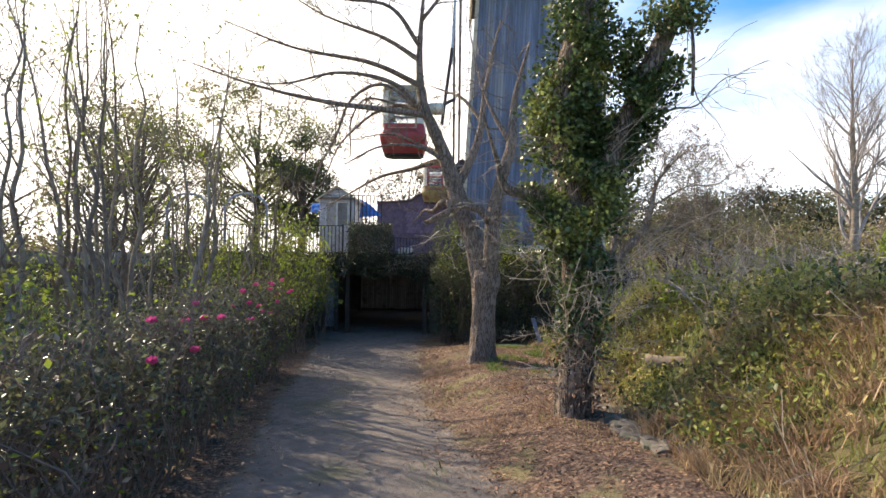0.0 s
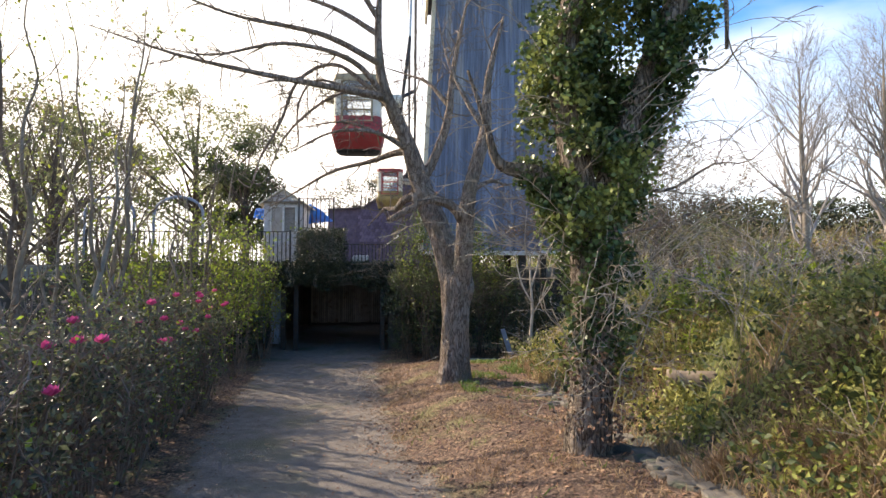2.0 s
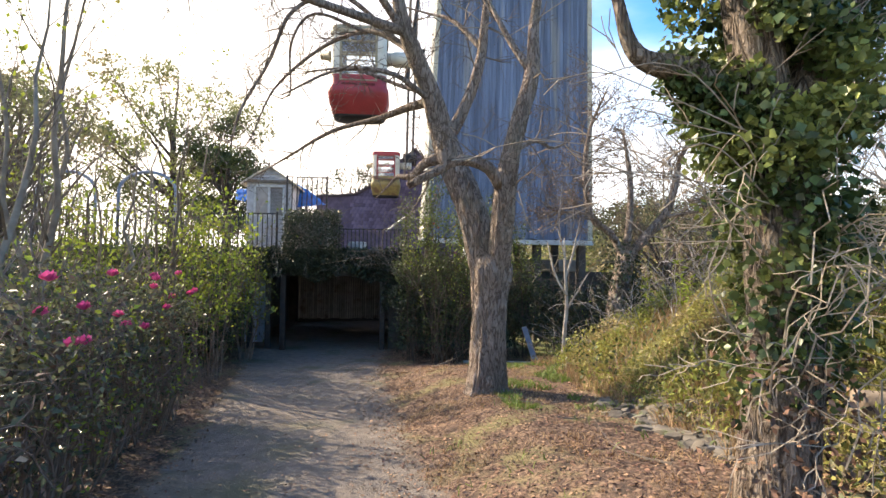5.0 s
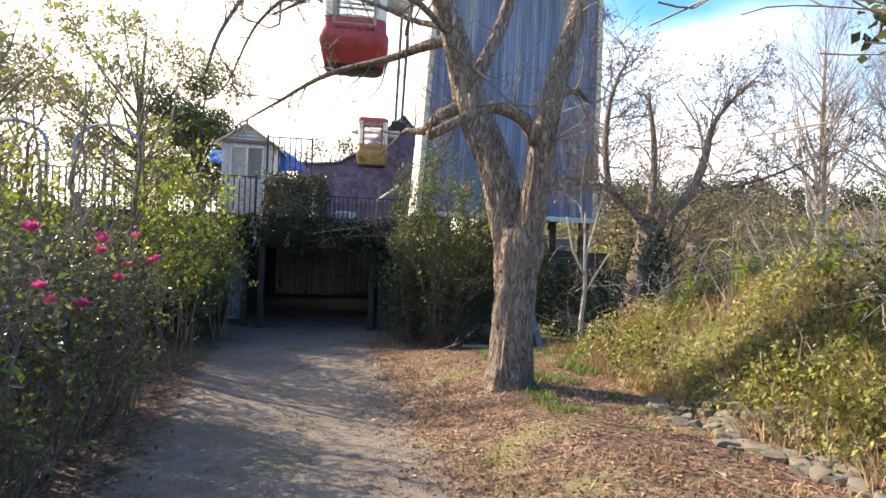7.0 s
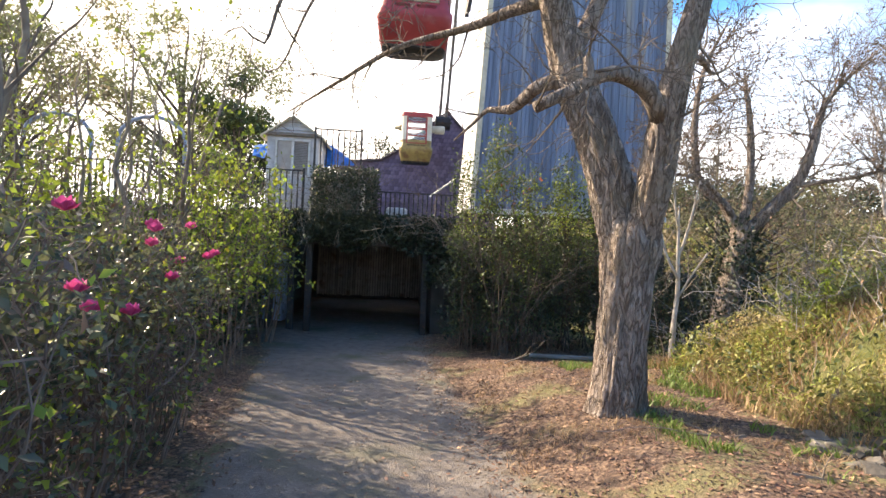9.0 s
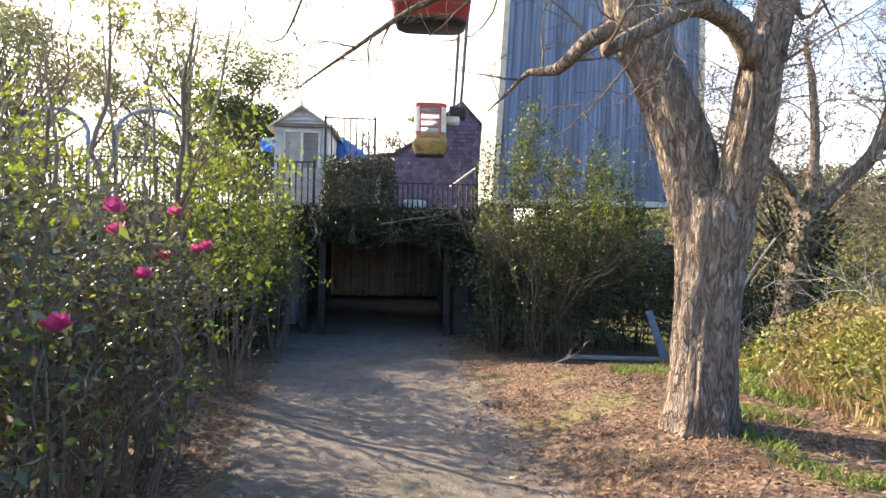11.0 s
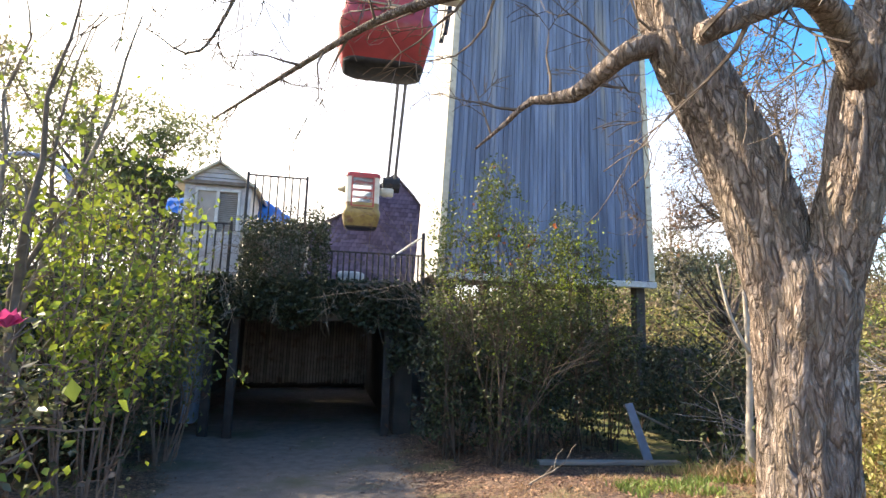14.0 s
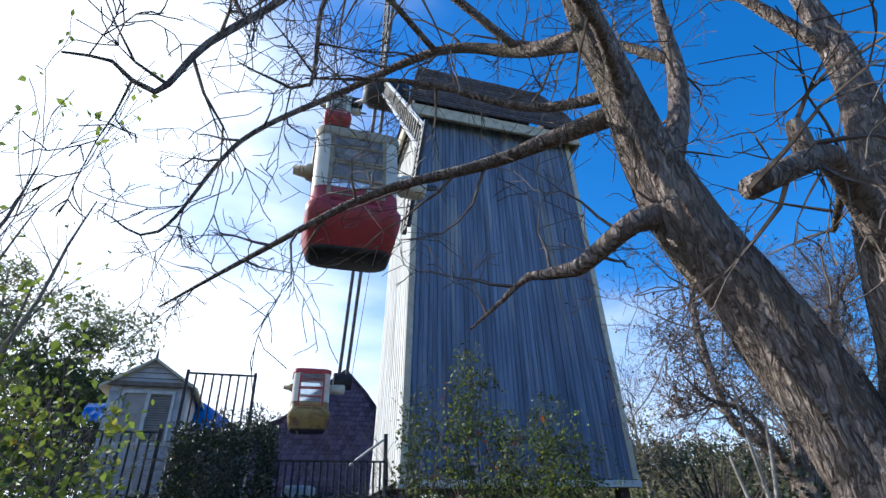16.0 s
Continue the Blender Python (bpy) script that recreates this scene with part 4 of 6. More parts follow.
# ---------------- trees ----------------
def twig_cloud(bm, rng, line, every, length, radius, depth, ends, start=0.25, droop=0.02, lift=0.25, kids=3):
    """Twigs all along a limb given as points x, y, z, r."""
    n = len(line)
    for i in range(int(n * start), n, every):
        p = Vector(line[i][:3])
        ax = (Vector(line[min(i + 1, n - 1)][:3]) - Vector(line[i - 1][:3])).normalized()
        sd = Vector((rng.gauss(0, 1), rng.gauss(0, 1), rng.gauss(0, 1) + lift))
        d = (ax * 0.6 + sd.normalized()).normalized()
        f = 1 - 0.45 * i / n
        twigs(bm, rng, p, d, length * f * rng.uniform(0.6, 1.3), min(radius, float(line[i][3]) * 0.6), depth, ends, droop, 0.7, kids)


def tree(name, base, trunk, limbs, label, seed, bark, twig, trunk_sides=20, rough=0.12, twig_len=0.9, depth=2, every=3, kids=3, twig_r=0.014):
    t = root(name, base, label, "tree")
    o = Vector(base)
    sh = lambda pts: [(p[0] - o.x, p[1] - o.y, p[2] - o.z, p[3]) for p in pts]
    bm = bmesh.new()
    limb(bm, sh(trunk), trunk_sides, 0.035 if trunk_sides > 24 else 0.12, rough, seed)
    part("trunk", bm, bark, t, "", True)
    rng = random.Random(seed)
    ends, tw = [], bmesh.new()
    for k, L in enumerate(limbs):
        bm = bmesh.new()
        big = L[0][3] > 0.1
        s = limb(bm, sh(L), (trunk_sides if big else 10), (0.05 if big and trunk_sides > 24 else 0.12), rough if big else rough * 0.7, seed + k)
        part("limb", bm, bark, t, "", True)
        twig_cloud(tw, rng, s, every * (7 if big and trunk_sides > 24 else 1), twig_len, twig_r, depth, ends, kids=kids)
    part("twigwork", tw, twig, t)["kind"] = "stuff"
    return t, ends


def build_pale_tree():
    tr = [(0.84, 9.97, -0.72, 0.38), (0.85, 9.97, -0.54, 0.31), (0.86, 9.96, -0.3, 0.265), (0.86, 9.95, 0.3, 0.235), (0.88, 9.94, 0.8, 0.245), (0.9, 9.93, 1.15, 0.28), (0.9, 9.93, 1.42, 0.2)]
    left = [(0.84, 9.95, 1.05, 0.2), (0.72, 10.03, 1.7, 0.215), (0.54, 10.1, 2.25, 0.205), (0.34, 10.14, 2.7, 0.2), (0.2, 10.16, 3.15, 0.175), (0.03, 10.08, 3.65, 0.14),
            (-0.22, 9.95, 4.2, 0.115), (-0.42, 9.8, 4.7, 0.09), (-0.5, 9.7, 5.6, 0.06), (-0.4, 9.6, 7.2, 0.02)]
    right = [(0.97, 9.9, 1.05, 0.17), (0.982, 9.675, 1.628, 0.152), (1.001, 9.55, 2.209, 0.147), (1.069, 9.453, 2.741, 0.118), (1.185, 9.424, 3.225, 0.103), (1.34, 9.453, 3.806, 0.093), (1.398, 9.501, 4.677, 0.059), (1.688, 9.598, 5.839, 0.02)]
    limbs = [left, right,
             [(0.22, 10.2, 2.95, 0.10), (0.5, 10.2, 3.45, 0.085), (0.75, 10.2, 4.2, 0.075), (0.87, 10.25, 5.2, 0.05), (1.15, 10.3, 6.6, 0.015)],
             [(0.943, 9.501, 2.257, 0.088), (0.75, 9.42, 2.5, 0.08), (0.38, 9.27, 2.56, 0.065), (0.1, 9.2, 2.42, 0.055), (-0.3, 9.2, 2.2, 0.05)],
             [(0.16, 9.22, 2.45, 0.05), (0.14, 9.2, 2.6, 0.045), (0.12, 9.19, 2.66, 0.03)],
             [(0.3, 10.2, 2.8, 0.09), (-0.02, 10.2, 2.7, 0.07), (-0.22, 10.62, 2.56, 0.055), (-0.42, 10.9, 2.62, 0.03), (-0.56, 11.07, 2.5, 0.02), (-0.78, 11.2, 2.3, 0.008)],
             [(0.02, 10.15, 3.58, 0.075), (-0.3, 10.55, 3.6, 0.06), (-0.7, 10.85, 3.52, 0.045), (-1.5, 11.3, 3.4, 0.032), (-2.3, 11.9, 3.1, 0.022), (-3.06, 12.58, 2.84, 0.008)],
             [(-0.2, 10.0, 4.1, 0.085), (-0.4, 10.6, 4.6, 0.06), (-0.95, 11.1, 5.0, 0.045), (-1.75, 11.9, 5.05, 0.035), (-2.6, 12.0, 4.3, 0.022), (-3.1, 12.1, 3.3, 0.012), (-3.6, 12.2, 3.5, 0.005)],
             [(-0.38, 9.85, 4.45, 0.07), (-1.2, 9.1, 4.35, 0.05), (-2.06, 8.5, 4.3, 0.04), (-3.5, 8.8, 4.7, 0.024), (-5.1, 9.3, 5.35, 0.007)],
             [(-0.45, 9.75, 5.0, 0.06), (-1.4, 9.3, 5.3, 0.045), (-2.8, 9.1, 5.5, 0.025), (-4.2, 9.0, 6.0, 0.008)],
             [(-0.48, 9.7, 5.5, 0.055), (-1.3, 10.0, 6.1, 0.04), (-2.6, 10.3, 6.7, 0.022), (-3.8, 10.5, 7.5, 0.006)],
             [(0.06, 10.12, 3.55, 0.05), (-0.5, 9.6, 3.75, 0.035), (-1.2, 9.4, 3.7, 0.022), (-1.9, 9.4, 3.35, 0.01)],
             [(0.8, 10.2, 4.4, 0.05), (0.4, 10.6, 5.0, 0.035), (0.0, 11.0, 5.3, 0.02), (-0.6, 11.3, 5.6, 0.007)],
             [(1.32, 9.453, 3.806, 0.054), (1.0, 9.6, 4.4, 0.04), (0.7, 9.8, 5.2, 0.02), (0.5, 9.9, 6.2, 0.007)],
             [(-0.3, 9.9, 4.35, 0.06), (-0.9, 9.4, 4.9, 0.045), (-1.9, 9.0, 5.0, 0.03), (-3.0, 8.9, 4.75, 0.018), (-3.9, 9.0, 4.9, 0.006)],
             [(-0.5, 9.7, 5.8, 0.05), (-1.1, 9.5, 6.5, 0.035), (-2.2, 9.3, 6.6, 0.02), (-3.4, 9.2, 7.2, 0.006)],
             [(-0.45, 9.65, 6.3, 0.04), (0.1, 9.6, 7.0, 0.025), (0.6, 9.7, 7.8, 0.006)],
             [(0.0, 10.1, 3.7, 0.05), (-0.4, 10.6, 3.95, 0.035), (-1.2, 10.9, 4.3, 0.022), (-2.1, 11.0, 4.2, 0.006)],
             [(-0.4, 10.6, 4.6, 0.04), (-1.3, 10.6, 5.3, 0.036), (-2.0, 10.45, 4.95, 0.032), (-2.29, 10.28, 4.1, 0.026), (-2.6, 10.13, 3.4, 0.02), (-2.72, 9.98, 2.85, 0.014), (-2.93, 9.98, 2.99, 0.009), (-3.05, 9.83, 2.84, 0.005)],
             [(-1.0, 11.1, 5.0, 0.03), (-1.7, 10.6, 5.0, 0.024), (-2.02, 10.49, 4.49, 0.019), (-2.05, 10.62, 3.75, 0.014), (-2.31, 10.62, 3.74, 0.009), (-2.53, 10.62, 3.83, 0.005)],
             [(1.011, 9.501, 2.693, 0.049), (1.5, 9.9, 3.0, 0.035), (1.9, 10.3, 3.0, 0.02), (2.4, 10.6, 3.3, 0.007)]]
    t, ends = tree("bare_tree", (0.85, 9.95, -0.6), tr, limbs, "bare forked tree with pale furrowed bark", 11, M_BARK, M_TWIG, 64, 0.24, 0.95, 2, 2, 4, 0.014)
    return t


build_pale_tree()


def build_ivy_tree():
    base = (1.7, 5.5, -0.55)
    tr = [(1.7, 5.5, -0.75, 0.33), (1.7, 5.5, -0.5, 0.25), (1.72, 5.5, 0.0, 0.205), (1.78, 5.5, 0.7, 0.19), (1.78, 5.5, 1.3, 0.20), (1.76, 5.5, 1.8, 0.18)]
    limbs = [[(1.74, 5.5, 1.6, 0.13), (1.5, 5.5, 2.0, 0.11), (1.25, 5.5, 2.28, 0.09), (0.9, 5.48, 2.38, 0.05), (0.78, 5.5, 2.75, 0.03), (0.62, 5.6, 3.3, 0.012)],
             [(1.74, 5.5, 1.7, 0.16), (1.6, 5.5, 2.6, 0.14), (1.52, 5.5, 3.4, 0.13), (1.75, 5.45, 4.4, 0.11), (2.05, 5.4, 5.6, 0.06), (2.2, 5.4, 7.0, 0.02)],
             [(1.82, 5.5, 1.7, 0.15), (2.05, 5.5, 2.5, 0.13), (2.36, 5.5, 3.3, 0.12), (2.7, 5.5, 4.1, 0.11), (3.1, 5.45, 5.0, 0.07), (3.5, 5.4, 6.2, 0.02)],
             [(2.35, 5.5, 3.0, 0.022), (2.85, 5.6, 3.35, 0.016), (3.3, 5.9, 3.5, 0.011), (3.8, 6.2, 3.95, 0.007), (4.3, 6.4, 4.1, 0.004)],
             [(2.0, 5.45, 2.2, 0.02), (2.5, 5.5, 2.15, 0.015), (3.1, 5.7, 2.45, 0.01), (3.5, 5.75, 2.5, 0.007), (4.0, 5.9, 2.9, 0.004)],
             [(2.9, 5.5, 4.35, 0.05), (2.96, 5.3, 4.25, 0.02), (2.96, 5.22, 3.8, 0.02), (2.94, 5.2, 3.4, 0.016)]]
    t, ends = tree("ivy_tree", base, tr, limbs, "old tree wrapped in thick glossy ivy and dry vines", 23, M_BARK_IVY, M_TWIG_PALE, 32, 0.14, 0.7, 1, 5, 3, 0.009)
    rs = np.random.RandomState(4)
    o = np.array(base)
    clumps = [((1.78, 5.5, 0.5), (1.8, 5.5, 1.4), 0.27, 0.34, 2600), ((1.76, 5.5, 1.3), (1.74, 5.5, 2.1), 0.36, 0.42, 3200), ((1.74, 5.5, 1.9), (1.6, 5.5, 2.7), 0.40, 0.45, 3200),
              ((1.6, 5.5, 2.6), (1.52, 5.5, 3.4), 0.40, 0.42, 3800), ((1.52, 5.5, 3.4), (1.75, 5.45, 4.4), 0.40, 0.36, 3600), ((1.75, 5.45, 4.4), (2.05, 5.4, 5.6), 0.34, 0.25, 1800),
              ((1.9, 5.5, 1.8), (2.08, 5.5, 2.6), 0.3, 0.32, 2400), ((2.08, 5.5, 2.6), (2.36, 5.5, 3.3), 0.32, 0.34, 3200), ((2.36, 5.5, 3.3), (2.7, 5.5, 4.1), 0.34, 0.36, 3200), ((1.9, 5.5, 2.6), (2.15, 5.5, 4.2), 0.34, 0.3, 3000),
              ((2.7, 5.5, 4.1), (3.1, 5.45, 5.0), 0.36, 0.3, 2600), ((1.7, 5.5, 1.75), (1.15, 5.5, 2.32), 0.22, 0.12, 1500)]
    P = []
    for a, b, r0, r1, n in clumps:
        a, b, n = np.array(a), np.array(b), int(n * 1.45)
        k = rs.uniform(0, 1, n)[:, None]
        d = rs.normal(size=(n, 3))
        d /= np.linalg.norm(d, axis=1)[:, None]
        rad = (r0 + (r1 - r0) * k) * rs.uniform(0.55, 1.3, (n, 1))
        q = a + (b - a) * k + d * rad
        lump = np.array([noise.noise(Vector(p) * 2.6) for p in q])
        P.append(q[lump > -0.12] - o)
    P = np.concatenate(P)
    leaf_mesh("ivy", P, rs.uniform(0.034, 0.072, len(P)), M_IVY, t, rs, 0.1, 0.85, "glossy green ivy with sunlit patches in its colour")
    rng = random.Random(8)
    vb = bmesh.new()
    for i in range(12):
        z0 = rng.uniform(0.1, 1.3)
        th = rng.uniform(2.6, 6.3)
        pts = []
        h = rng.uniform(0.7, 1.6)
        for k in range(14):
            f = k / 13
            r = 0.3 + 0.3 * f * (1 - f) * 3 * rng.uniform(0.6, 1.2) + 0.08 * math.sin(9 * f + z0 * 7)
            pts.append((0.08 + 0.06 * f + r * math.cos(th + 0.9 * f), r * math.sin(th + 0.9 * f), 0.55 + z0 + h * f + 0.04 * rng.gauss(0, 1)))
        tube(vb, pts, [0.006 * (1 - 0.5 * k / 13) for k in range(14)], 4, cap=False)
    part("dry_vine", vb, M_VINE, t, "tangle of dry pale vines")
    ends = []
    vb = bmesh.new()
    for i in range(18):
        twigs(vb, rng, (0.1 + rng.gauss(0, 0.1), -0.2 + rng.gauss(0, 0.08), rng.uniform(0.9, 1.9)), (rng.gauss(0, 1), -0.5, rng.gauss(0, 0.5)), rng.uniform(0.3, 0.7), 0.005, 2, ends, 0.06, 0.8, 3, 0.35)
    for i in range(34):
        a = rng.uniform(-0.7, 0.9) if i % 3 else rng.uniform(2.4, 3.8)
        p0 = Vector((0.1 + 0.25 * math.cos(a), -0.1 - 0.15 * rng.random(), rng.uniform(1.6, 3.6)))
        L = rng.uniform(0.6, 1.5)
        tip = p0 + Vector((L * math.cos(a), rng.uniform(-0.6, 0.5), rng.uniform(-0.3, 0.9) * L))
        mid = p0.lerp(tip, 0.5) + Vector((0, -0.1, rng.uniform(-0.05, 0.3)))
        s0 = spline([tuple(p0), tuple(mid), tuple(tip)], 0.12)
        tube(vb, s0, [0.005 * (1 - 0.6 * k / len(s0)) for k in range(len(s0))], 4, cap=False)
        for k in range(2, len(s0), 3):
            twigs(vb, rng, s0[k], (math.cos(a), rng.gauss(0, 0.5), rng.gauss(0.2, 0.5)), rng.uniform(0.2, 0.5), 0.004, 1, ends, 0.02, 0.5, 2, 0.2)
    part("vine_tangle", vb, M_VINE, t)
    hb = bmesh.new()
    s0 = spline([(-0.1, 0.1, 3.6), (0.15, 0.6, 3.75), (0.4, 1.05, 3.45), (0.45, 1.2, 3.0)], 0.1)
    tube(hb, s0, [0.025 * (1 - 0.7 * k / len(s0)) for k in range(len(s0))], 5)
    part("hanging_branch", hb, M_TWIG, t)
    q = np.array([s0[k] for k in rs.randint(len(s0) // 2, len(s0), 130)]) + rs.normal(0, 0.07, (130, 3))
    leaf_mesh("hanging_ivy", q, rs.uniform(0.06, 0.1, 130), M_IVY, t, rs, 0.2, 0.85)
    dry = np.array([(rs.normal(0.1, 0.22), rs.normal(-0.12, 0.18), rs.uniform(0.4, 1.3)) for _ in range(700)])
    leaf_mesh("withered_foliage", dry, 0.05, M_LITTER, t, rs, 0, 0.6)


build_ivy_tree()


def build_gnarled_tree():
    base = (4.15, 13.4, -0.35)
    tr = [(4.12, 13.4, -0.6, 0.3), (4.15, 13.4, 0.0, 0.22), (4.25, 13.4, 0.7, 0.2), (4.42, 13.4, 1.5, 0.19)]
    limbs = [[(4.4, 13.4, 1.4, 0.108), (4.8, 13.2, 1.95, 0.094), (5.15, 13.1, 2.4, 0.086), (5.3, 13.0, 3.0, 0.072), (5.5, 13.0, 3.7, 0.043), (6.3, 12.9, 4.6, 0.011)],
             [(4.4, 13.4, 1.4, 0.094), (4.1, 13.5, 2.0, 0.079), (3.75, 13.6, 2.3, 0.065), (3.6, 13.6, 3.2, 0.058), (3.7, 13.6, 4.2, 0.043), (4.1, 13.5, 5.2, 0.011)],
             [(4.4, 13.4, 1.5, 0.086), (4.5, 13.4, 2.3, 0.072), (4.55, 13.5, 3.2, 0.058), (4.4, 13.5, 4.2, 0.022)],
             [(4.2, 13.4, 1.8, 0.050), (3.5, 13.1, 2.3, 0.036), (2.7, 12.8, 2.35, 0.022), (2.3, 12.7, 2.6, 0.009)],
             [(5.1, 13.1, 2.3, 0.043), (6.0, 12.6, 2.5, 0.029), (7.0, 12.3, 3.0, 0.014), (7.8, 12.2, 3.6, 0.004)],
             [(4.9, 13.2, 2.0, 0.036), (5.6, 13.6, 2.3, 0.022), (6.6, 13.9, 3.4, 0.009), (7.2, 14.0, 4.4, 0.004)]]
    t, ends = tree("gnarled_tree", base, tr, limbs, "gnarled leafless tree with mossy limbs and dark creeper", 37, M_BARK, M_TWIG, 20, 0.16, 1.25, 3, 1, 4, 0.016)
    rs = np.random.RandomState(9)
    e = np.array([tuple(p) for p in ends])
    e = e[rs.choice(len(e), min(len(e), 2400), replace=False)]
    leaf_mesh("withered_foliage", e, 0.055, M_LITTER, t, rs, 0, 0.6, "few withered brown leaves")
    k = rs.uniform(0, 1, (3200, 1))
    p = np.array([0, 0, -0.1]) + k * np.array([0.27, 0, 2.0]) + rs.normal(0, 0.2, (3200, 3))
    leaf_mesh("creeper", p, 0.07, M_DARKLEAF, t, rs, 0.1, 0.8)


build_gnarled_tree()


def build_sapling():
    base = (2.78, 12.54, -0.5)
    tr = [(2.78, 12.54, -0.6, 0.055), (2.8, 12.54, 0.0, 0.038), (2.84, 12.54, 0.5, 0.034), (2.8, 12.5, 1.1, 0.026), (2.78, 12.5, 1.8, 0.012)]
    limbs = [[(2.84, 12.54, 0.4, 0.018), (3.05, 12.5, 0.8, 0.014), (3.2, 12.4, 1.1, 0.012)],
             [(2.82, 12.5, 0.7, 0.018), (2.6, 12.5, 1.1, 0.02), (2.45, 12.5, 1.7, 0.01)],
             [(2.8, 12.5, 1.0, 0.018), (2.95, 12.5, 1.5, 0.02), (3.1, 12.5, 2.2, 0.01)],
             [(2.79, 12.5, 1.4, 0.014), (2.65, 12.4, 2.0, 0.015), (2.7, 12.4, 2.8, 0.006)]]
    tree("pale_sapling", base, tr, limbs, "slender pale-barked sapling with bare twigs", 41, M_SAPLING, M_TWIG_PALE, 10, 0.08, 0.8, 2, 2, 3, 0.009)


build_sapling()


def slender_tree(x, y, h, seed, lean=(0, 0), leaves=200):
    rng = random.Random(seed)
    z = gz(x, y)
    t = root("slender_tree", (x, y, z), "slender bare young tree with a few yellow leaves", "tree", "young trees behind the hedge")
    ends, tw = [], bmesh.new()
    for k in range(rng.choice((1, 2, 2, 3))):
        dx, dy = lean[0] + rng.gauss(0, 0.10), lean[1] + rng.gauss(0, 0.08)
        pts, px, py = [], rng.gauss(0, 0.08), rng.gauss(0, 0.08)
        n = 9
        for i in range(n + 1):
            f = i / n
            pts.append((px + dx * h * f + 0.05 * rng.gauss(0, 1), py + dy * h * f + 0.05 * rng.gauss(0, 1), -0.1 + h * f, (0.042 if k else 0.055) * (1 - 0.88 * f)))
        bm = bmesh.new()
        s = limb(bm, pts, 8, 0.2)
        part("stem", bm, M_TWIG_PALE if seed % 3 else M_TWIG, t, "", True)
        for i in range(int(len(s) * 0.22), len(s), 2):
            a = rng.uniform(0, 2 * math.pi)
            twigs(tw, rng, s[i][:3], (math.cos(a) * 0.6, math.sin(a) * 0.6, 1.0), h * 0.23 * rng.uniform(0.5, 1.2), max(0.004, float(s[i][3]) * 0.5), 2, ends, -0.02, 0.35, 2, 0.12)
    part("twigwork", tw, M_TWIG, t)
    rs = np.random.RandomState(seed)
    e = np.array([tuple(p) for p in ends])
    e = e[rs.choice(len(e), min(leaves, len(e)))] + rs.normal(0, 0.03, (min(leaves, len(e)), 3))
    leaf_mesh("foliage", e, rs.uniform(0.05, 0.09, len(e)), M_LIME, t, rs, 0.2, 0.6, "sparse yellow-green leaves")


for i, (x, y, h) in enumerate(((-5.3, 7.2, 6.5), (-4.2, 8.6, 6.0), (-5.9, 9.6, 7.5), (-4.6, 10.8, 3.8), (-7.4, 10.2, 8.0), (-6.4, 12.4, 4.4), (-5.0, 13.0, 5.0), (-8.6, 12.8, 5.2),
                               (-4.9, 5.0, 6.0), (-6.9, 6.4, 7.0), (-7.8, 14.6, 4.6), (-4.3, 12.0, 4.6), (-6.0, 3.6, 6.5), (-9.6, 9.0, 8.0), (-4.6, 6.6, 5.6), (-5.5, 8.3, 6.4), (-4.9, 9.5, 6.0), (-6.6, 8.4, 7.0), (-5.4, 5.9, 6.2), (-7.0, 11.6, 4.6), (-5.6, 11.3, 4.0), (-3.9, 7.4, 4.8), (-8.3, 7.6, 7.4))):
    slender_tree(x, y, h, 100 + i, (-0.03, 0.0), 150)


def leafy_tree(x, y, z, h, width, seed, material, label, n=15000, trunk=0.25, size=0.24, gaps=0.05):
    """A far tree: trunk, limbs and a crown of leaf clumps with an uneven outline."""
    rng, rs = random.Random(seed), np.random.RandomState(seed)
    t = root("leafy_tree", (x, y, z), label, "tree", "trees beyond the terrace")
    bm = bmesh.new()
    limb(bm, [(0, 0, -0.2, trunk), (0.1, 0, h * 0.25, trunk * 0.8), (0, 0.1, h * 0.55, trunk * 0.5), (0.2, 0, h * 0.9, trunk * 0.1)], 9, 0.4, 0.1, seed)
    part("trunk", bm, M_BARK_DARK, t, "", True)
    bm = bmesh.new()
    cent = []
    for k in range(30):
        a, f = rng.uniform(0, 2 * math.pi), rng.uniform(0.2, 0.98)
        r = width * 0.5 * math.sqrt(max(0.05, 1 - abs(f - 0.62) * 1.7)) * rng.uniform(0.5, 1.05)
        c = Vector((r * math.cos(a), r * math.sin(a), h * f))
        s = limb(bm, [(0, 0, h * f * 0.55, trunk * 0.35), (c.x * 0.5, c.y * 0.5, h * f * 0.75, trunk * 0.2), (c.x, c.y, c.z, trunk * 0.05)], 6, 0.5)
        ends = []
        twigs(bm, rng, c, (c.x, c.y, h * 0.2), width * 0.22, trunk * 0.06, 1 if h < 7 else 2, ends, 0, 0.6, 3)
        cent.append((c, width * rng.uniform(0.09, 0.18)))
    part("branchwork", bm, M_BARK_DARK, t)
    P = []
    for c, r in cent:
        m = n // len(cent)
        d = rs.normal(size=(m, 3))
        d /= np.linalg.norm(d, axis=1)[:, None]
        q = np.array(tuple(c)) + d * (r * rs.uniform(0.2, 1.15, (m, 1)) ** 0.6) * np.array([1.15, 1.15, 0.75])
        g = np.array([noise.noise(Vector(p) * (1.6 / max(0.6, r))) for p in q])
        P.append(q[g > gaps - 0.1])
    P = np.concatenate(P)
    leaf_mesh("crown", P, rs.uniform(0.6, 1.3, len(P)) * size, material, t, rs, 0.4, 0.5)


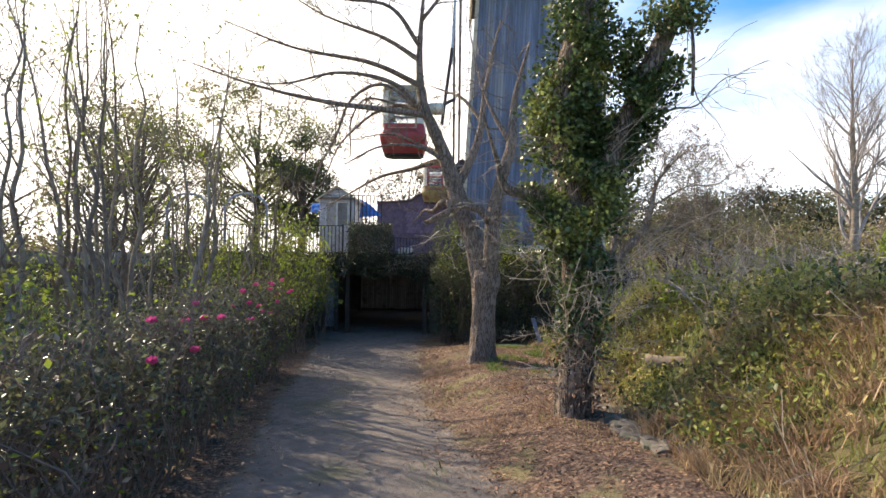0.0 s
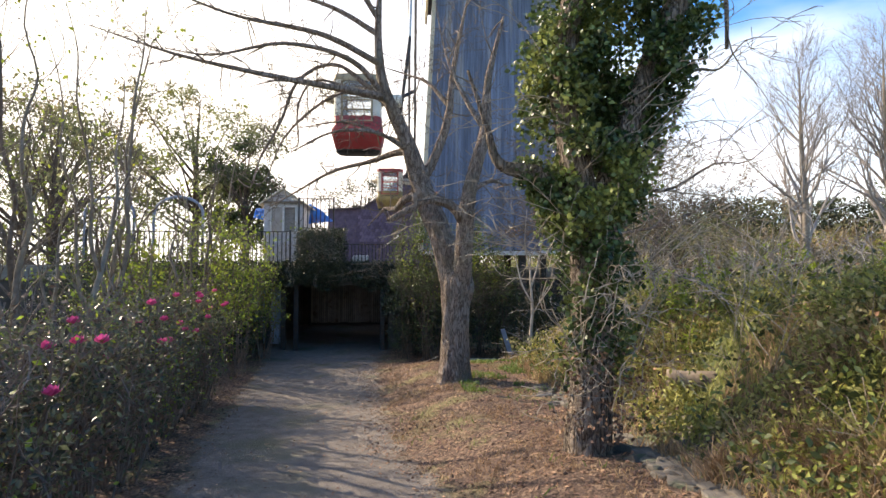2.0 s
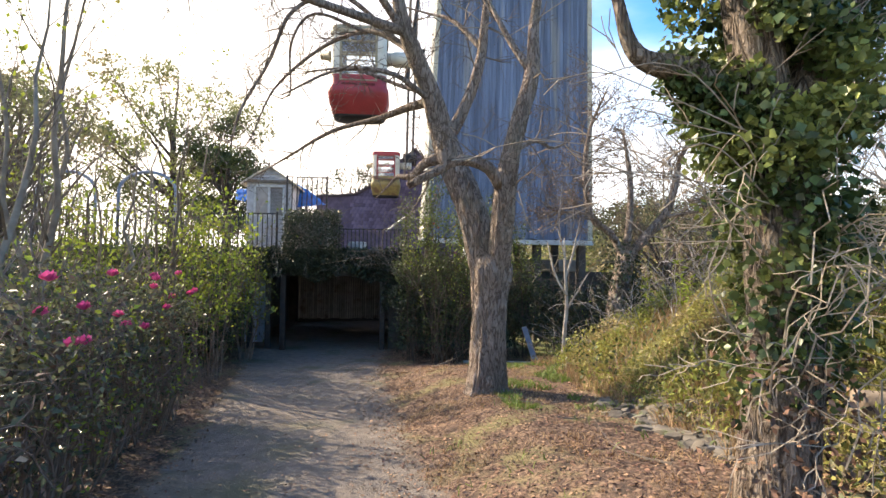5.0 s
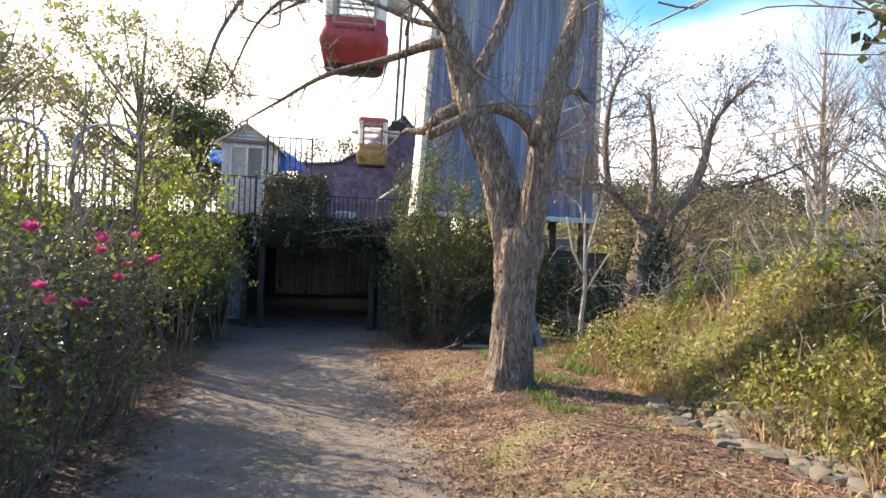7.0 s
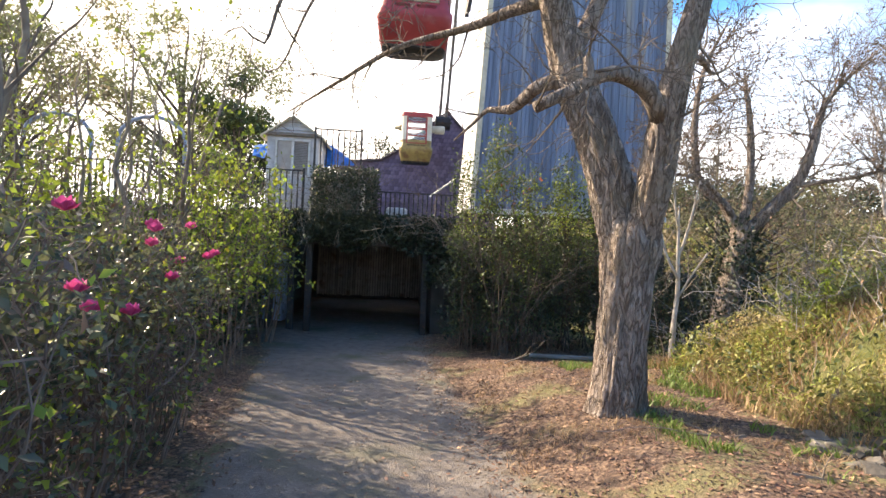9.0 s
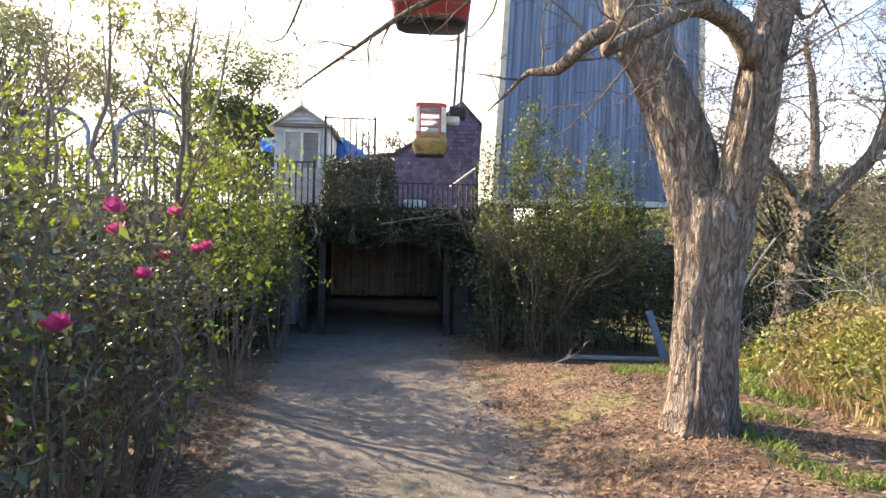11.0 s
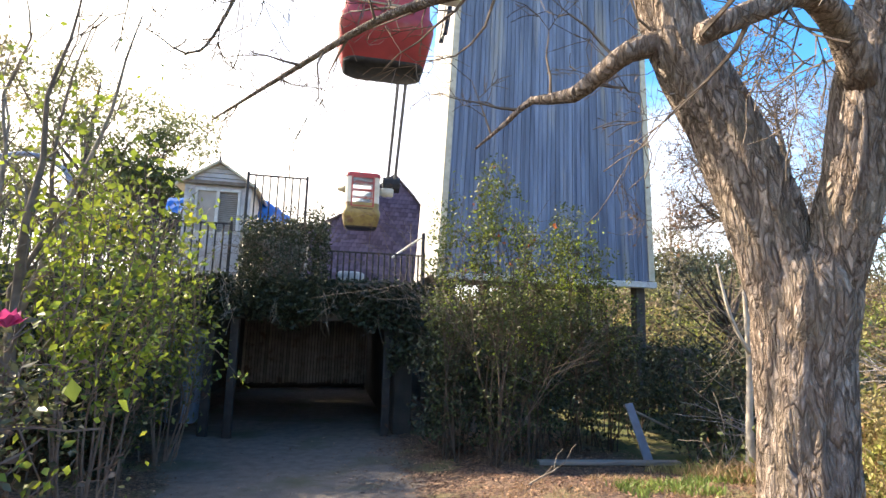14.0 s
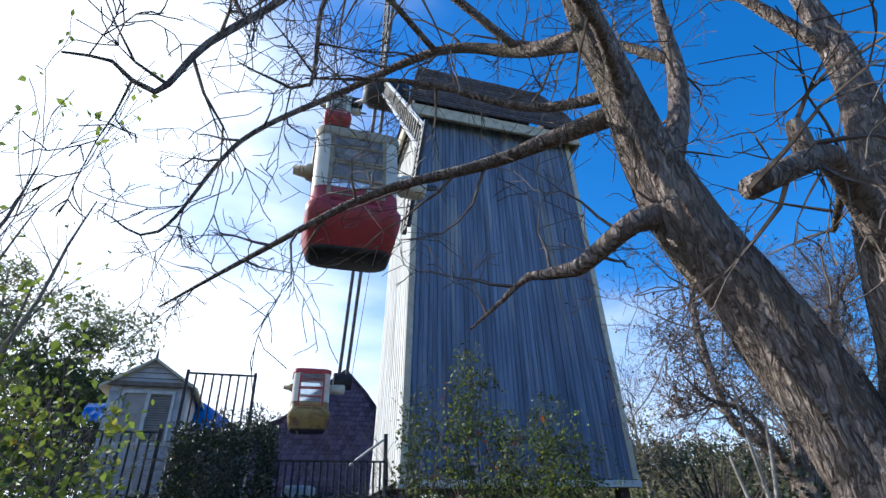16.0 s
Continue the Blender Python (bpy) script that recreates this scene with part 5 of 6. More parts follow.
leafy_tree(-12.5, 32, 1.6, 11, 9.5, 201, M_HAZE_LEAF, "broad evergreen tree behind the terrace", 26000, size=0.2)
leafy_tree(-9.0, 30, 1.6, 7.0, 5.0, 202, M_SHRUB, "dark evergreen tree behind the terrace", 20000, size=0.19)
leafy_tree(-19, 30, 1.2, 10, 8, 203, M_HAZE_LEAF, "thin brownish tree behind the terrace", 5000)
leafy_tree(-15, 22, -0.3, 8.5, 6, 204, M_HAZE_LEAF, "thin brownish tree beside the terrace", 4500, 0.2, 0.24)
leafy_tree(-4.5, 48, 1.6, 8.0, 9, 205, M_DARKLEAF, "dark evergreen tree far behind the terrace", 6000)
leafy_tree(1.0, 52, 1.6, 8.5, 9, 206, M_SHRUB, "evergreen tree far behind the terrace", 5000)


leafy_tree(-14.0, 13, -0.5, 8.0, 6, 207, M_FAR, "thin brownish tree beyond the hedge", 7000, 0.16, 0.12, 0.12)
leafy_tree(-12.0, 19, -0.4, 7.5, 6, 208, M_FAR, "thin brownish tree beyond the hedge", 7000, 0.16, 0.13, 0.12)
leafy_tree(-17.0, 8, -0.4, 9.0, 7, 209, M_FAR, "thin brownish tree beyond the hedge", 7000, 0.18, 0.13, 0.12)
leafy_tree(-22.0, 17, -0.4, 9.0, 8, 210, M_FAR, "thin brownish tree beyond the hedge", 7000, 0.2, 0.16, 0.12)


leafy_tree(8.6, 19.5, gz(8.6, 19.5), 4.2, 4.5, 211, M_FAR, "low tangled tree beside the tower", 6000, 0.12, 0.11, 0.05)
leafy_tree(11.5, 23.0, gz(11.5, 23.0), 4.5, 5.5, 212, M_FAR, "low tangled tree on the rising ground", 6000, 0.14, 0.13, 0.05)


trng = random.Random(215)
for i in range(13):
    az, r = radians(19 + i * 2.15 + trng.uniform(-0.6, 0.6)), trng.uniform(58, 76)
    x, y = r * math.sin(az), r * math.cos(az)
    leafy_tree(x, y, gz(x, y), trng.uniform(4.6, 6.6), trng.uniform(8.0, 11.0), 216 + i, (M_SHRUB, M_FAR, M_DARKLEAF, M_FAR)[i % 4],
               ("dark evergreen tree on the rising ground", "low tangled tree on the rising ground")[i % 2], 5200, 0.2, 0.36, -0.05)


def bare_far_tree(x, y, h, seed, label):
    rng = random.Random(seed)
    z = gz(x, y)
    t = root("bare_tree", (x, y, z), label, "tree", "bare trees on the far bank")
    bm = bmesh.new()
    s = limb(bm, [(0, 0, -0.3, h * 0.022), (0.1, 0, h * 0.3, h * 0.017), (0, 0, h * 0.6, h * 0.01), (0, 0, h, 0.01)], 8, 0.4)
    part("trunk", bm, M_TWIG_PALE, t, "", True)
    bm, ends = bmesh.new(), []
    for i in range(3, len(s), 1):
        for k in range(2):
            a = rng.uniform(0, 2 * math.pi)
            twigs(bm, rng, s[i][:3], (math.cos(a) * 0.8, math.sin(a) * 0.8, 1), h * 0.42 * (1.1 - i / len(s)) + 0.5, max(0.012, float(s[i][3]) * 0.4), 3, ends, -0.03, 0.34, 4, 0.07)
    part("branchwork", bm, M_GREYTWIG, t)


bare_far_tree(19.5, 25.5, 10.5, 301, "tall bare tree with fine upright branches on the far bank")
bare_far_tree(23.5, 25, 11.0, 302, "tall bare tree with fine upright branches on the far bank")
bare_far_tree(13.0, 28, 6.0, 303, "bare tree with fine branches on the far bank")


# ---------------- hedge and shrubs ----------------
def blob(rs, n, c, r, inner=0.35, power=0.5, lump=2.2, cut=-0.18):
    """Points through a lumpy ellipsoid, denser to the outside, with gaps."""
    d = rs.normal(size=(n, 3))
    d /= np.linalg.norm(d, axis=1)[:, None]
    q = np.asarray(c) + d * np.asarray(r) * rs.uniform(inner, 1.12, (n, 1)) ** power
    g = np.array([noise.noise(Vector(p) * lump) for p in q])
    return q[g > cut]


def shrub(name, x, y, top, rx, ry, seed, material, label, n=3200, size=(0.045, 0.085), group="", low=0.28, lime=0, flowers=0, stems=14, category="shrub", twig=None, width=0.5, gap=-0.12, withered=0, lump=2.6, lime_low=0.58, lime_size=(0.035, 0.068)):
    rng, rs = random.Random(seed), np.random.RandomState(seed)
    z = gz(x, y)
    s = root(name, (x, y, z), label, category, group)
    h = top - z
    bm, ends = bmesh.new(), []
    for k in range(stems):
        a = rng.uniform(0, 2 * math.pi)
        r = rng.uniform(0.02, 0.4)
        foot = Vector((r * rx * math.cos(a), r * ry * math.sin(a), -0.05))
        tip = Vector((rx * rng.uniform(0.2, 0.75) * math.cos(a), ry * rng.uniform(0.2, 0.75) * math.sin(a), h * rng.uniform(0.7, 0.98)))
        r0 = rng.uniform(0.008, 0.015)
        s0 = spline([tuple(foot), tuple(foot.lerp(tip, 0.33) + Vector((rng.gauss(0, 0.09), rng.gauss(0, 0.09), 0.05))), tuple(foot.lerp(tip, 0.66) + Vector((rng.gauss(0, 0.1), rng.gauss(0, 0.1), 0.03))), tuple(tip)], 0.12)
        tube(bm, s0, [r0 * (1 - 0.7 * i / len(s0)) for i in range(len(s0))], 5, cap=False)
        for i in range(len(s0) // 3, len(s0), 2):
            b = rng.uniform(0, 2 * math.pi)
            twigs(bm, rng, s0[i], (math.cos(b), math.sin(b), 0.9), 0.3 * rng.uniform(0.6, 1.3), 0.004, 1, ends, 0, 0.6, 3, 0.25)
    part("branchwork", bm, twig or M_TWIG, s)
    c = (0, 0, h * (low + 1) / 2)
    P = blob(rs, n, c, (rx, ry, h * (1 - low) / 2 + 0.06), 0.2, 0.6, lump, gap)
    low_leaves = blob(rs, n // 5, (0, 0, h * 0.3), (rx * 0.9, ry * 0.9, h * 0.3), 0.3, 0.5, 2.5, 0.0)
    P = np.concatenate([P, low_leaves])
    leaf_mesh("foliage", P, rs.uniform(size[0], size[1], len(P)), material, s, rs, 0.35, width)
    # Lime leaves: partly real yellowing, partly sunlight put into the leaf colour.
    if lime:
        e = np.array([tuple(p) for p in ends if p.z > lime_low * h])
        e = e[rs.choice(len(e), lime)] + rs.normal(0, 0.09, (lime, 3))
        leaf_mesh("young_foliage", e, rs.uniform(lime_size[0], lime_size[1], lime), M_LIME, s, rs, 0.4, 0.6, "yellow-green leaves, partly coloured as sunlit")
    if withered:
        e = np.array([tuple(p) for p in ends])
        leaf_mesh("withered_foliage", e[rs.choice(len(e), withered)] + rs.normal(0, 0.05, (withered, 3)), rs.uniform(0.04, 0.07, withered), M_LITTER, s, rs, 0.2, 0.5, "withered brown leaves")
    for k in range(flowers):
        a, b = rng.uniform(-1.2, 1.2), rng.uniform(0.35, 1.0)
        p = Vector((rx * 1.0 * math.cos(a) * math.sqrt(1 - 0.5 * b * b), ry * math.sin(a), h * (low + 1) / 2 + b * h * (1 - low) / 2))
        fb = bmesh.new()
        for j in range(9):
            th, tl = j * 2.4, 0.35 + 0.09 * j
            dr = Vector((math.cos(th) * math.sin(tl), math.sin(th) * math.sin(tl), math.cos(tl)))
            sd = dr.cross(Vector((0, 0, 1))).normalized()
            L, w = 0.062, 0.034
            vs = [fb.verts.new(p), fb.verts.new(p + dr * L * 0.6 + sd * w), fb.verts.new(p + dr * L + Vector((0, 0, 0.008))), fb.verts.new(p + dr * L * 0.6 - sd * w)]
            fb.faces.new(vs)
        part("flower", fb, M_PETAL, s, "deep pink camellia flower")
    return s


HG = "camellia hedge beside the track"
hrng = random.Random(77)
y = -2.2
k = 0
while y < 15.2:
    if 10.7 < y < 13.9:
        y += 0.68
        k += 1
        continue
    e = lerp_table(HEDGE_EDGE, y)
    top = 1.0 + hrng.uniform(-0.22, 0.16) - 0.02 * max(0, y - 9)
    if y < 10.8:
        top = min(top, 1.2)
    shrub("camellia_shrub", e - 0.62, y, top, 0.62, 0.6, 500 + k, M_HEDGE, "dense camellia shrub with glossy dark leaves and pink flowers" if y > 3 else "dense camellia shrub with glossy dark leaves",
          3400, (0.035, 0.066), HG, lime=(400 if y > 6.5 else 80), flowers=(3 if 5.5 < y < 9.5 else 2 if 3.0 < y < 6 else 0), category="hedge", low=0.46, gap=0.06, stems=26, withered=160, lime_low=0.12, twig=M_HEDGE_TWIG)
    if k % 2 == 0:
        shrub("camellia_shrub", e - 1.6, y + 0.3, top + 0.02, 0.75, 0.8, 600 + k, M_HEDGE, "dense camellia shrub in the second row of the hedge", 1500, (0.035, 0.066), HG, category="hedge", lime=120, twig=M_HEDGE_TWIG)
    y += 0.68
    k += 1

for i, (x, y, top, r, n, lime) in enumerate(((-3.8, 12.5, 2.75, 0.8, 600, 800), (-4.7, 14.3, 2.6, 0.9, 900, 700), (-3.9, 15.2, 2.0, 0.7, 900, 380), (-6.0, 15.2, 2.5, 1.0, 1100, 520), (-5.6, 12.2, 2.3, 0.9, 1000, 480),
                                             (-8.2, 14.8, 2.3, 1.1, 1100, 360), (-7.2, 9.0, 1.6, 1.0, 1100, 320), (-4.9, 10.2, 1.8, 0.8, 900, 420), (-6.2, 6.6, 1.5, 0.9, 900, 260), (-4.2, 4.2, 1.3, 0.8, 900, 260))):
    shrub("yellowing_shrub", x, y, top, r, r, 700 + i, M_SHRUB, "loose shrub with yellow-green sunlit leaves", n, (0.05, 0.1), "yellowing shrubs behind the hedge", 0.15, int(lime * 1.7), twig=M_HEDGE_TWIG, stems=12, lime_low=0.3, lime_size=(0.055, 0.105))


for i, (x, y, top, r) in enumerate(((-4.6, 15.9, 1.5, 0.75), (-5.6, 16.2, 1.75, 0.85), (-6.8, 16.3, 1.8, 0.95), (-5.3, 14.6, 1.45, 0.85), (-6.6, 14.4, 1.7, 0.95), (-4.35, 14.2, 1.0, 0.6), (-8.0, 16.2, 1.8, 1.0), (-7.8, 13.6, 1.7, 1.0), (-6.2, 12.9, 1.3, 0.8))):
    shrub("evergreen_shrub", x, y, top, r, r, 760 + i, M_DARKLEAF if i % 2 else M_SHRUB, "dense evergreen shrub in front of the terrace wall", 4600, (0.05, 0.09), "evergreen shrubs at the end of the hedge", 0.06, 60, stems=7, twig=M_BARK_DARK, gap=-0.3)


def arching_spray():
    s = root("hanging_spray", (-2.95, 12.2, lerp_table(BASE, 12.2)), "thin arching shoot with lime leaves over the track", "shoot")
    b = Vector(s.location)
    line = spline([(-3.5, 12.4, -0.8), (-3.4, 12.3, 0.5), (-3.15, 12.2, 0.95), (-2.8, 12.1, 0.72), (-2.5, 12.0, 0.42)], 0.08)
    bm = bmesh.new()
    tube(bm, [Vector(p) - b for p in line], [0.008 * (1 - 0.7 * i / len(line)) for i in range(len(line))], 4)
    part("stem", bm, M_TWIG, s)
    rs = np.random.RandomState(3)
    q = np.array([line[i] for i in rs.randint(len(line) // 2, len(line), 70)]) - np.array(tuple(b)) + rs.normal(0, 0.025, (70, 3))
    leaf_mesh("foliage", q, 0.06, M_LIME, s, rs, 0.3, 0.5)


arching_spray()

TG = "thicket below the tower"
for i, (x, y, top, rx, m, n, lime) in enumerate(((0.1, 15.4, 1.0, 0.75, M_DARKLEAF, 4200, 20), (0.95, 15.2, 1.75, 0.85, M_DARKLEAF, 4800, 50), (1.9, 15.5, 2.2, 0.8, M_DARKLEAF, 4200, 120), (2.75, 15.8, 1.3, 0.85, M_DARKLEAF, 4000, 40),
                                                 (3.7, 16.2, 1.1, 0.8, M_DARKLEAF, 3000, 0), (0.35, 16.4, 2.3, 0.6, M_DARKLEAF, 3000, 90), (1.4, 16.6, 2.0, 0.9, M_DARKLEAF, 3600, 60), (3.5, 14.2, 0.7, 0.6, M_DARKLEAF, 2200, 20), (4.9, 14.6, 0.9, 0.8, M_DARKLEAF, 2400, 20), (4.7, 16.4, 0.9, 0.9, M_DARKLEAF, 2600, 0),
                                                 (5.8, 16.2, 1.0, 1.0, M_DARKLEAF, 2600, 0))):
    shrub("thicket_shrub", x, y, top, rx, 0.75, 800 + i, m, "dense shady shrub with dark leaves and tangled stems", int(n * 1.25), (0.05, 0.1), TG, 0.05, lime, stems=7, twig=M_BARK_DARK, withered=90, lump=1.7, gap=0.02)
for i, (x, y, top, rx, n, lime) in enumerate(((0.45, 14.4, 3.4, 0.38, 2400, 260), (-0.1, 14.9, 2.8, 0.42, 2000, 150), (1.95, 15.2, 2.95, 0.48, 2600, 420), (1.2, 14.8, 2.5, 0.5, 2400, 160), (2.7, 15.3, 2.2, 0.5, 1800, 110), (0.8, 14.5, 1.5, 0.5, 1100, 60))):
    shrub("tall_shrub", x, y, top, rx, 0.4, 830 + i, M_SHRUB, "tall open shrub with green shoots coloured as sunlit", int(n * 1.5), (0.045, 0.08), "sunlit shrubs before the tower", 0.35, int(lime * 2.2), stems=6, gap=0.0, twig=M_BARK_DARK)


def red_spray():
    s = root("red_leaved_shrub", (0.7, 14.8, gz(0.7, 14.8)), "thin shrub with rusty red autumn leaves", "shrub")
    rng, rs, bm, ends = random.Random(4), np.random.RandomState(4), bmesh.new(), []
    for k in range(6):
        twigs(bm, rng, (rng.gauss(0, 0.1), rng.gauss(0, 0.1), 0), (rng.gauss(0, 0.15), rng.gauss(0, 0.15), 1), 2.8, 0.012, 2, ends, 0, 0.4, 4, 0.08)
    part("branchwork", bm, M_TWIG, s)
    e = np.array([tuple(p) for p in ends if p.z > 2.3 and abs(p.x) < 0.38])
    leaf_mesh("foliage", np.repeat(e, 2, 0) + rs.normal(0, 0.05, (2 * len(e), 3)), 0.07, mat("red_leaf", (0.45, 0.13, 0.04), (0.3, 0.07, 0.03), 0.6, 5, translucent=0.35), s, rs, 0.3, 0.6)


red_spray()


def clipped_bush():
    s = root("clipped_bush", (-2.62, 16.7, -0.97), "dense dark bush clipped square above the passage", "bush")
    rs = np.random.RandomState(12)
    rng, bm, ends = random.Random(12), bmesh.new(), []
    for k in range(10):
        twigs(bm, rng, (rng.uniform(-0.5, 0.5), 0.38, 2.56), (rng.gauss(0, 0.4), -0.2, 1), 1.0, 0.02, 2, ends, 0, 0.5, 4)
    tube(bm, [(0, 0.36, 2.5), (0, 0.34, 2.9)], [0.05, 0.04], 6)
    part("branchwork", bm, M_TWIG, s)
    n = 15000
    q = rs.uniform(-1, 1, (n, 3)) * np.array([0.74, 0.46, 0.78])
    edge = np.max(np.abs(q) / np.array([0.74, 0.46, 0.78]), axis=1)
    q = q[edge > 0.6] * (1 + 0.1 * np.array([noise.noise(Vector(p) * 2.5) for p in q[edge > 0.6]]))[:, None]
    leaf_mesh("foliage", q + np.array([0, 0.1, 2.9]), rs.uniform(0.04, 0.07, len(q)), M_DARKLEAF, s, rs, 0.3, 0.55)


clipped_bush()


def wall_creeper():
    """Creeper that hangs over the terrace edge and down the wall."""
    c = root("wall_creeper", (-3.0, 16.9, -0.97), "tangled creeper hanging over the terrace edge", "creeper", kind="stuff")
    rs = np.random.RandomState(15)
    n = 22000
    x = rs.uniform(-9.5, 0.2, n)
    hang = np.array([0.72 + 0.4 * noise.noise(Vector((v * 1.4, 0, 0))) for v in x])
    hang = np.where(x < -4.85, hang + 1.0, hang)
    hang = np.where(x > -0.8, hang + 0.9, hang)
    f = rs.uniform(0, 1, n) ** 1.3
    z = 1.68 - f * hang + rs.normal(0, 0.03, n)
    y = 16.8 + rs.normal(0, 0.07, n) - 0.12 * f
    q = np.stack([x + 3.0, y - 16.9, z + 0.97], 1)
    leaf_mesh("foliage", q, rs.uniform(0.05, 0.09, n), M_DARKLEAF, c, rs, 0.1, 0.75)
    rng, bm, ends = random.Random(6), bmesh.new(), []
    for k in range(90):
        twigs(bm, rng, (rng.uniform(-6.4, 3.1), -0.08, 2.65), (rng.gauss(0, 0.8), -0.6, -0.3), rng.uniform(0.4, 1.0), 0.006, 1, ends, 0.12, 0.5, 3, 0.25)
    part("branchwork", bm, M_TWIG_PALE, c)
    rng, bm, ends = random.Random(16), bmesh.new(), []
    for k in range(60):
        twigs(bm, rng, (rng.uniform(-3.2, -0.6), rng.uniform(-0.3, 0.1), 2.6), (rng.gauss(0, 0.4), -0.1, 1), rng.uniform(0.5, 1.1), 0.006, 1, ends, 0.02, 0.5, 3, 0.2)
    part("upright_growth", bm, M_TWIG_PALE, c)
    e = np.array([tuple(p) for p in ends])
    leaf_mesh("yellow_foliage", e[rs.choice(len(e), 160)] + rs.normal(0, 0.03, (160, 3)), 0.09, M_LIME, c, rs, 0.4, 0.6)


wall_creeper()


# ---------------- bank, undergrowth and litter ----------------
def scatter(rs, n, x0, x1, y0, y1, keep):
    x, y = rs.uniform(x0, x1, n), rs.uniform(y0, y1, n)
    m = np.array([keep(a, b) for a, b in zip(x, y)])
    x, y = x[m], y[m]
    return np.stack([x, y, np.array([gz(a, b) for a, b in zip(x, y)])], 1)


def bank_keep(a, b):
    return a > 2.35 + 0.3 * noise.noise(Vector((a, b, 2))) and noise.noise(Vector((a * 1.1, b * 1.1, 5))) > -0.8


rsb = np.random.RandomState(31)
g = scatter(rsb, 48000, 2.0, 9.5, 0.0, 14.0, bank_keep)
hh = np.array([0.12 + 0.16 * noise.noise(Vector((p[0] * 0.8, p[1] * 0.8, 9))) for p in g])
tagged(blades("bank_grass", g, np.maximum(0.1, hh), M_GRASS, rs=rsb, lean=0.45, width=0.007), "rough yellow-green grass on the sunny bank", "grass", kind="stuff")
g = scatter(rsb, 46000, 1.9, 7.5, 0.0, 13.0, lambda a, b: a > 2.2 and noise.noise(Vector((a * 0.9, b * 0.9, 1))) > -0.12)
tagged(blades("dry_grass", g, 0.2, M_DRY, rs=rsb, lean=0.6, width=0.006), "dry straw-coloured grass on the bank", "grass", kind="stuff")
g = scatter(rsb, 6000, 0.9, 2.6, 8.6, 12.5, lambda a, b: noise.noise(Vector((a * 1.6, b * 1.6, 4))) > 0.08 and math.hypot(a - 0.87, b - 9.95) > 0.3)
tagged(blades("fresh_grass", g, 0.085, M_FRESH, rs=rsb, lean=0.6, width=0.007), "fresh green grass round the foot of a tree", "grass", kind="stuff")
g = scatter(rsb, 1200, -0.2, 2.4, 4.0, 9.0, lambda a, b: noise.noise(Vector((a * 2.2, b * 2.2, 8))) > 0.38)
tagged(blades("grass_tuft", g, 0.09, M_FRESH, rs=rsb, lean=0.7, width=0.006), "small green tufts in the leaf litter", "grass", kind="stuff")

g = scatter(rsb, 16000, -0.4, 2.6, 4.0, 13.5, lambda a, b: a > lerp_table(PATH_RIGHT, b) and noise.noise(Vector((a * 1.0, b * 1.0, 18))) + 0.5 * noise.noise(Vector((a * 3, b * 3, 2))) > 0.05)
tagged(blades("straw_stubble", g, 0.05, M_DRY, rs=rsb, lean=0.9, width=0.004), "short straw-coloured stubble in the leaf litter", "grass", kind="stuff")

w = scatter(rsb, 44000, 2.3, 8.5, 0.5, 12.5, lambda a, b: noise.noise(Vector((a * 0.75, b * 0.75, 14))) > -0.12 and a > 2.3 and b > 3.0 + 0.8 * noise.noise(Vector((a, b, 6))))
w[:, 2] += rsb.uniform(0.05, 0.55, len(w)) ** 1.0 * (0.6 + 0.5 * np.array([noise.noise(Vector((p[0] * 1.3, p[1] * 1.3, 3))) for p in w]))
tagged(leaf_mesh("bank_weeds", w, rsb.uniform(0.04, 0.08, len(w)), M_WEED, None, rsb, 0.6, 0.45), "yellow-green leafy weeds covering the bank", "weeds", kind="stuff")
w = scatter(rsb, 10000, 2.2, 9.0, 1.0, 13.5, lambda a, b: noise.noise(Vector((a * 0.6, b * 0.6, 24))) > 0.0)
w[:, 2] += rsb.uniform(0.02, 0.5, len(w))
tagged(leaf_mesh("bank_brambles", w, rsb.uniform(0.05, 0.09, len(w)), M_SHRUB, None, rsb, 0.4, 0.6), "dark green brambles among the weeds", "brambles", kind="stuff")


def weed_mounds(name, n, x0, x1, y0, y1, keep, freq, tall, size, material, label, seed, width=0.5, floor=0.12):
    """Leafy weeds in mounds: most leaves lie near the uneven top of the growth."""
    rs = np.random.RandomState(seed)
    q = scatter(rs, n, x0, x1, y0, y1, keep)
    lump = np.array([noise.noise(Vector((p[0] * freq, p[1] * freq, seed))) + 0.5 * noise.noise(Vector((p[0] * freq * 2.7, p[1] * freq * 2.7, seed))) for p in q])
    ok = lump > floor - 0.25
    q, lump = q[ok], lump[ok]
    q[:, 2] += np.clip(lump + 0.3, 0.05, 1.0) * tall * (1 - 0.75 * rs.uniform(0, 1, len(q)) ** 1.8) + rs.normal(0, 0.03, len(q))
    return tagged(leaf_mesh(name, q, rs.uniform(0.6, 1.35, len(q)) * size, material, None, rs, 0.5, width), label, "weeds", kind="stuff")


weed_mounds("leafy_weeds", 64000, 2.5, 7.5, 3.6, 12.0, lambda a, b: True, 1.05, 0.52, 0.056, M_WEEDLIME, "yellow-green leafy weeds mounded over the bank", 131)
weed_mounds("leafy_weeds", 11000, 2.3, 6.5, 1.5, 9.0, lambda a, b: noise.noise(Vector((a * 0.9, b * 0.9, 77))) > -0.05, 1.3, 0.42, 0.065, M_SHRUB, "darker green leafy weeds on the bank", 132, 0.6)
weed_mounds("bramble_scrub", 26000, 4.2, 9.5, 6.5, 14.0, lambda a, b: noise.noise(Vector((a * 0.5, b * 0.5, 33))) > -0.1, 0.8, 0.75, 0.06, M_FAR, "grey-brown withered brambles on the bank's crest", 133)


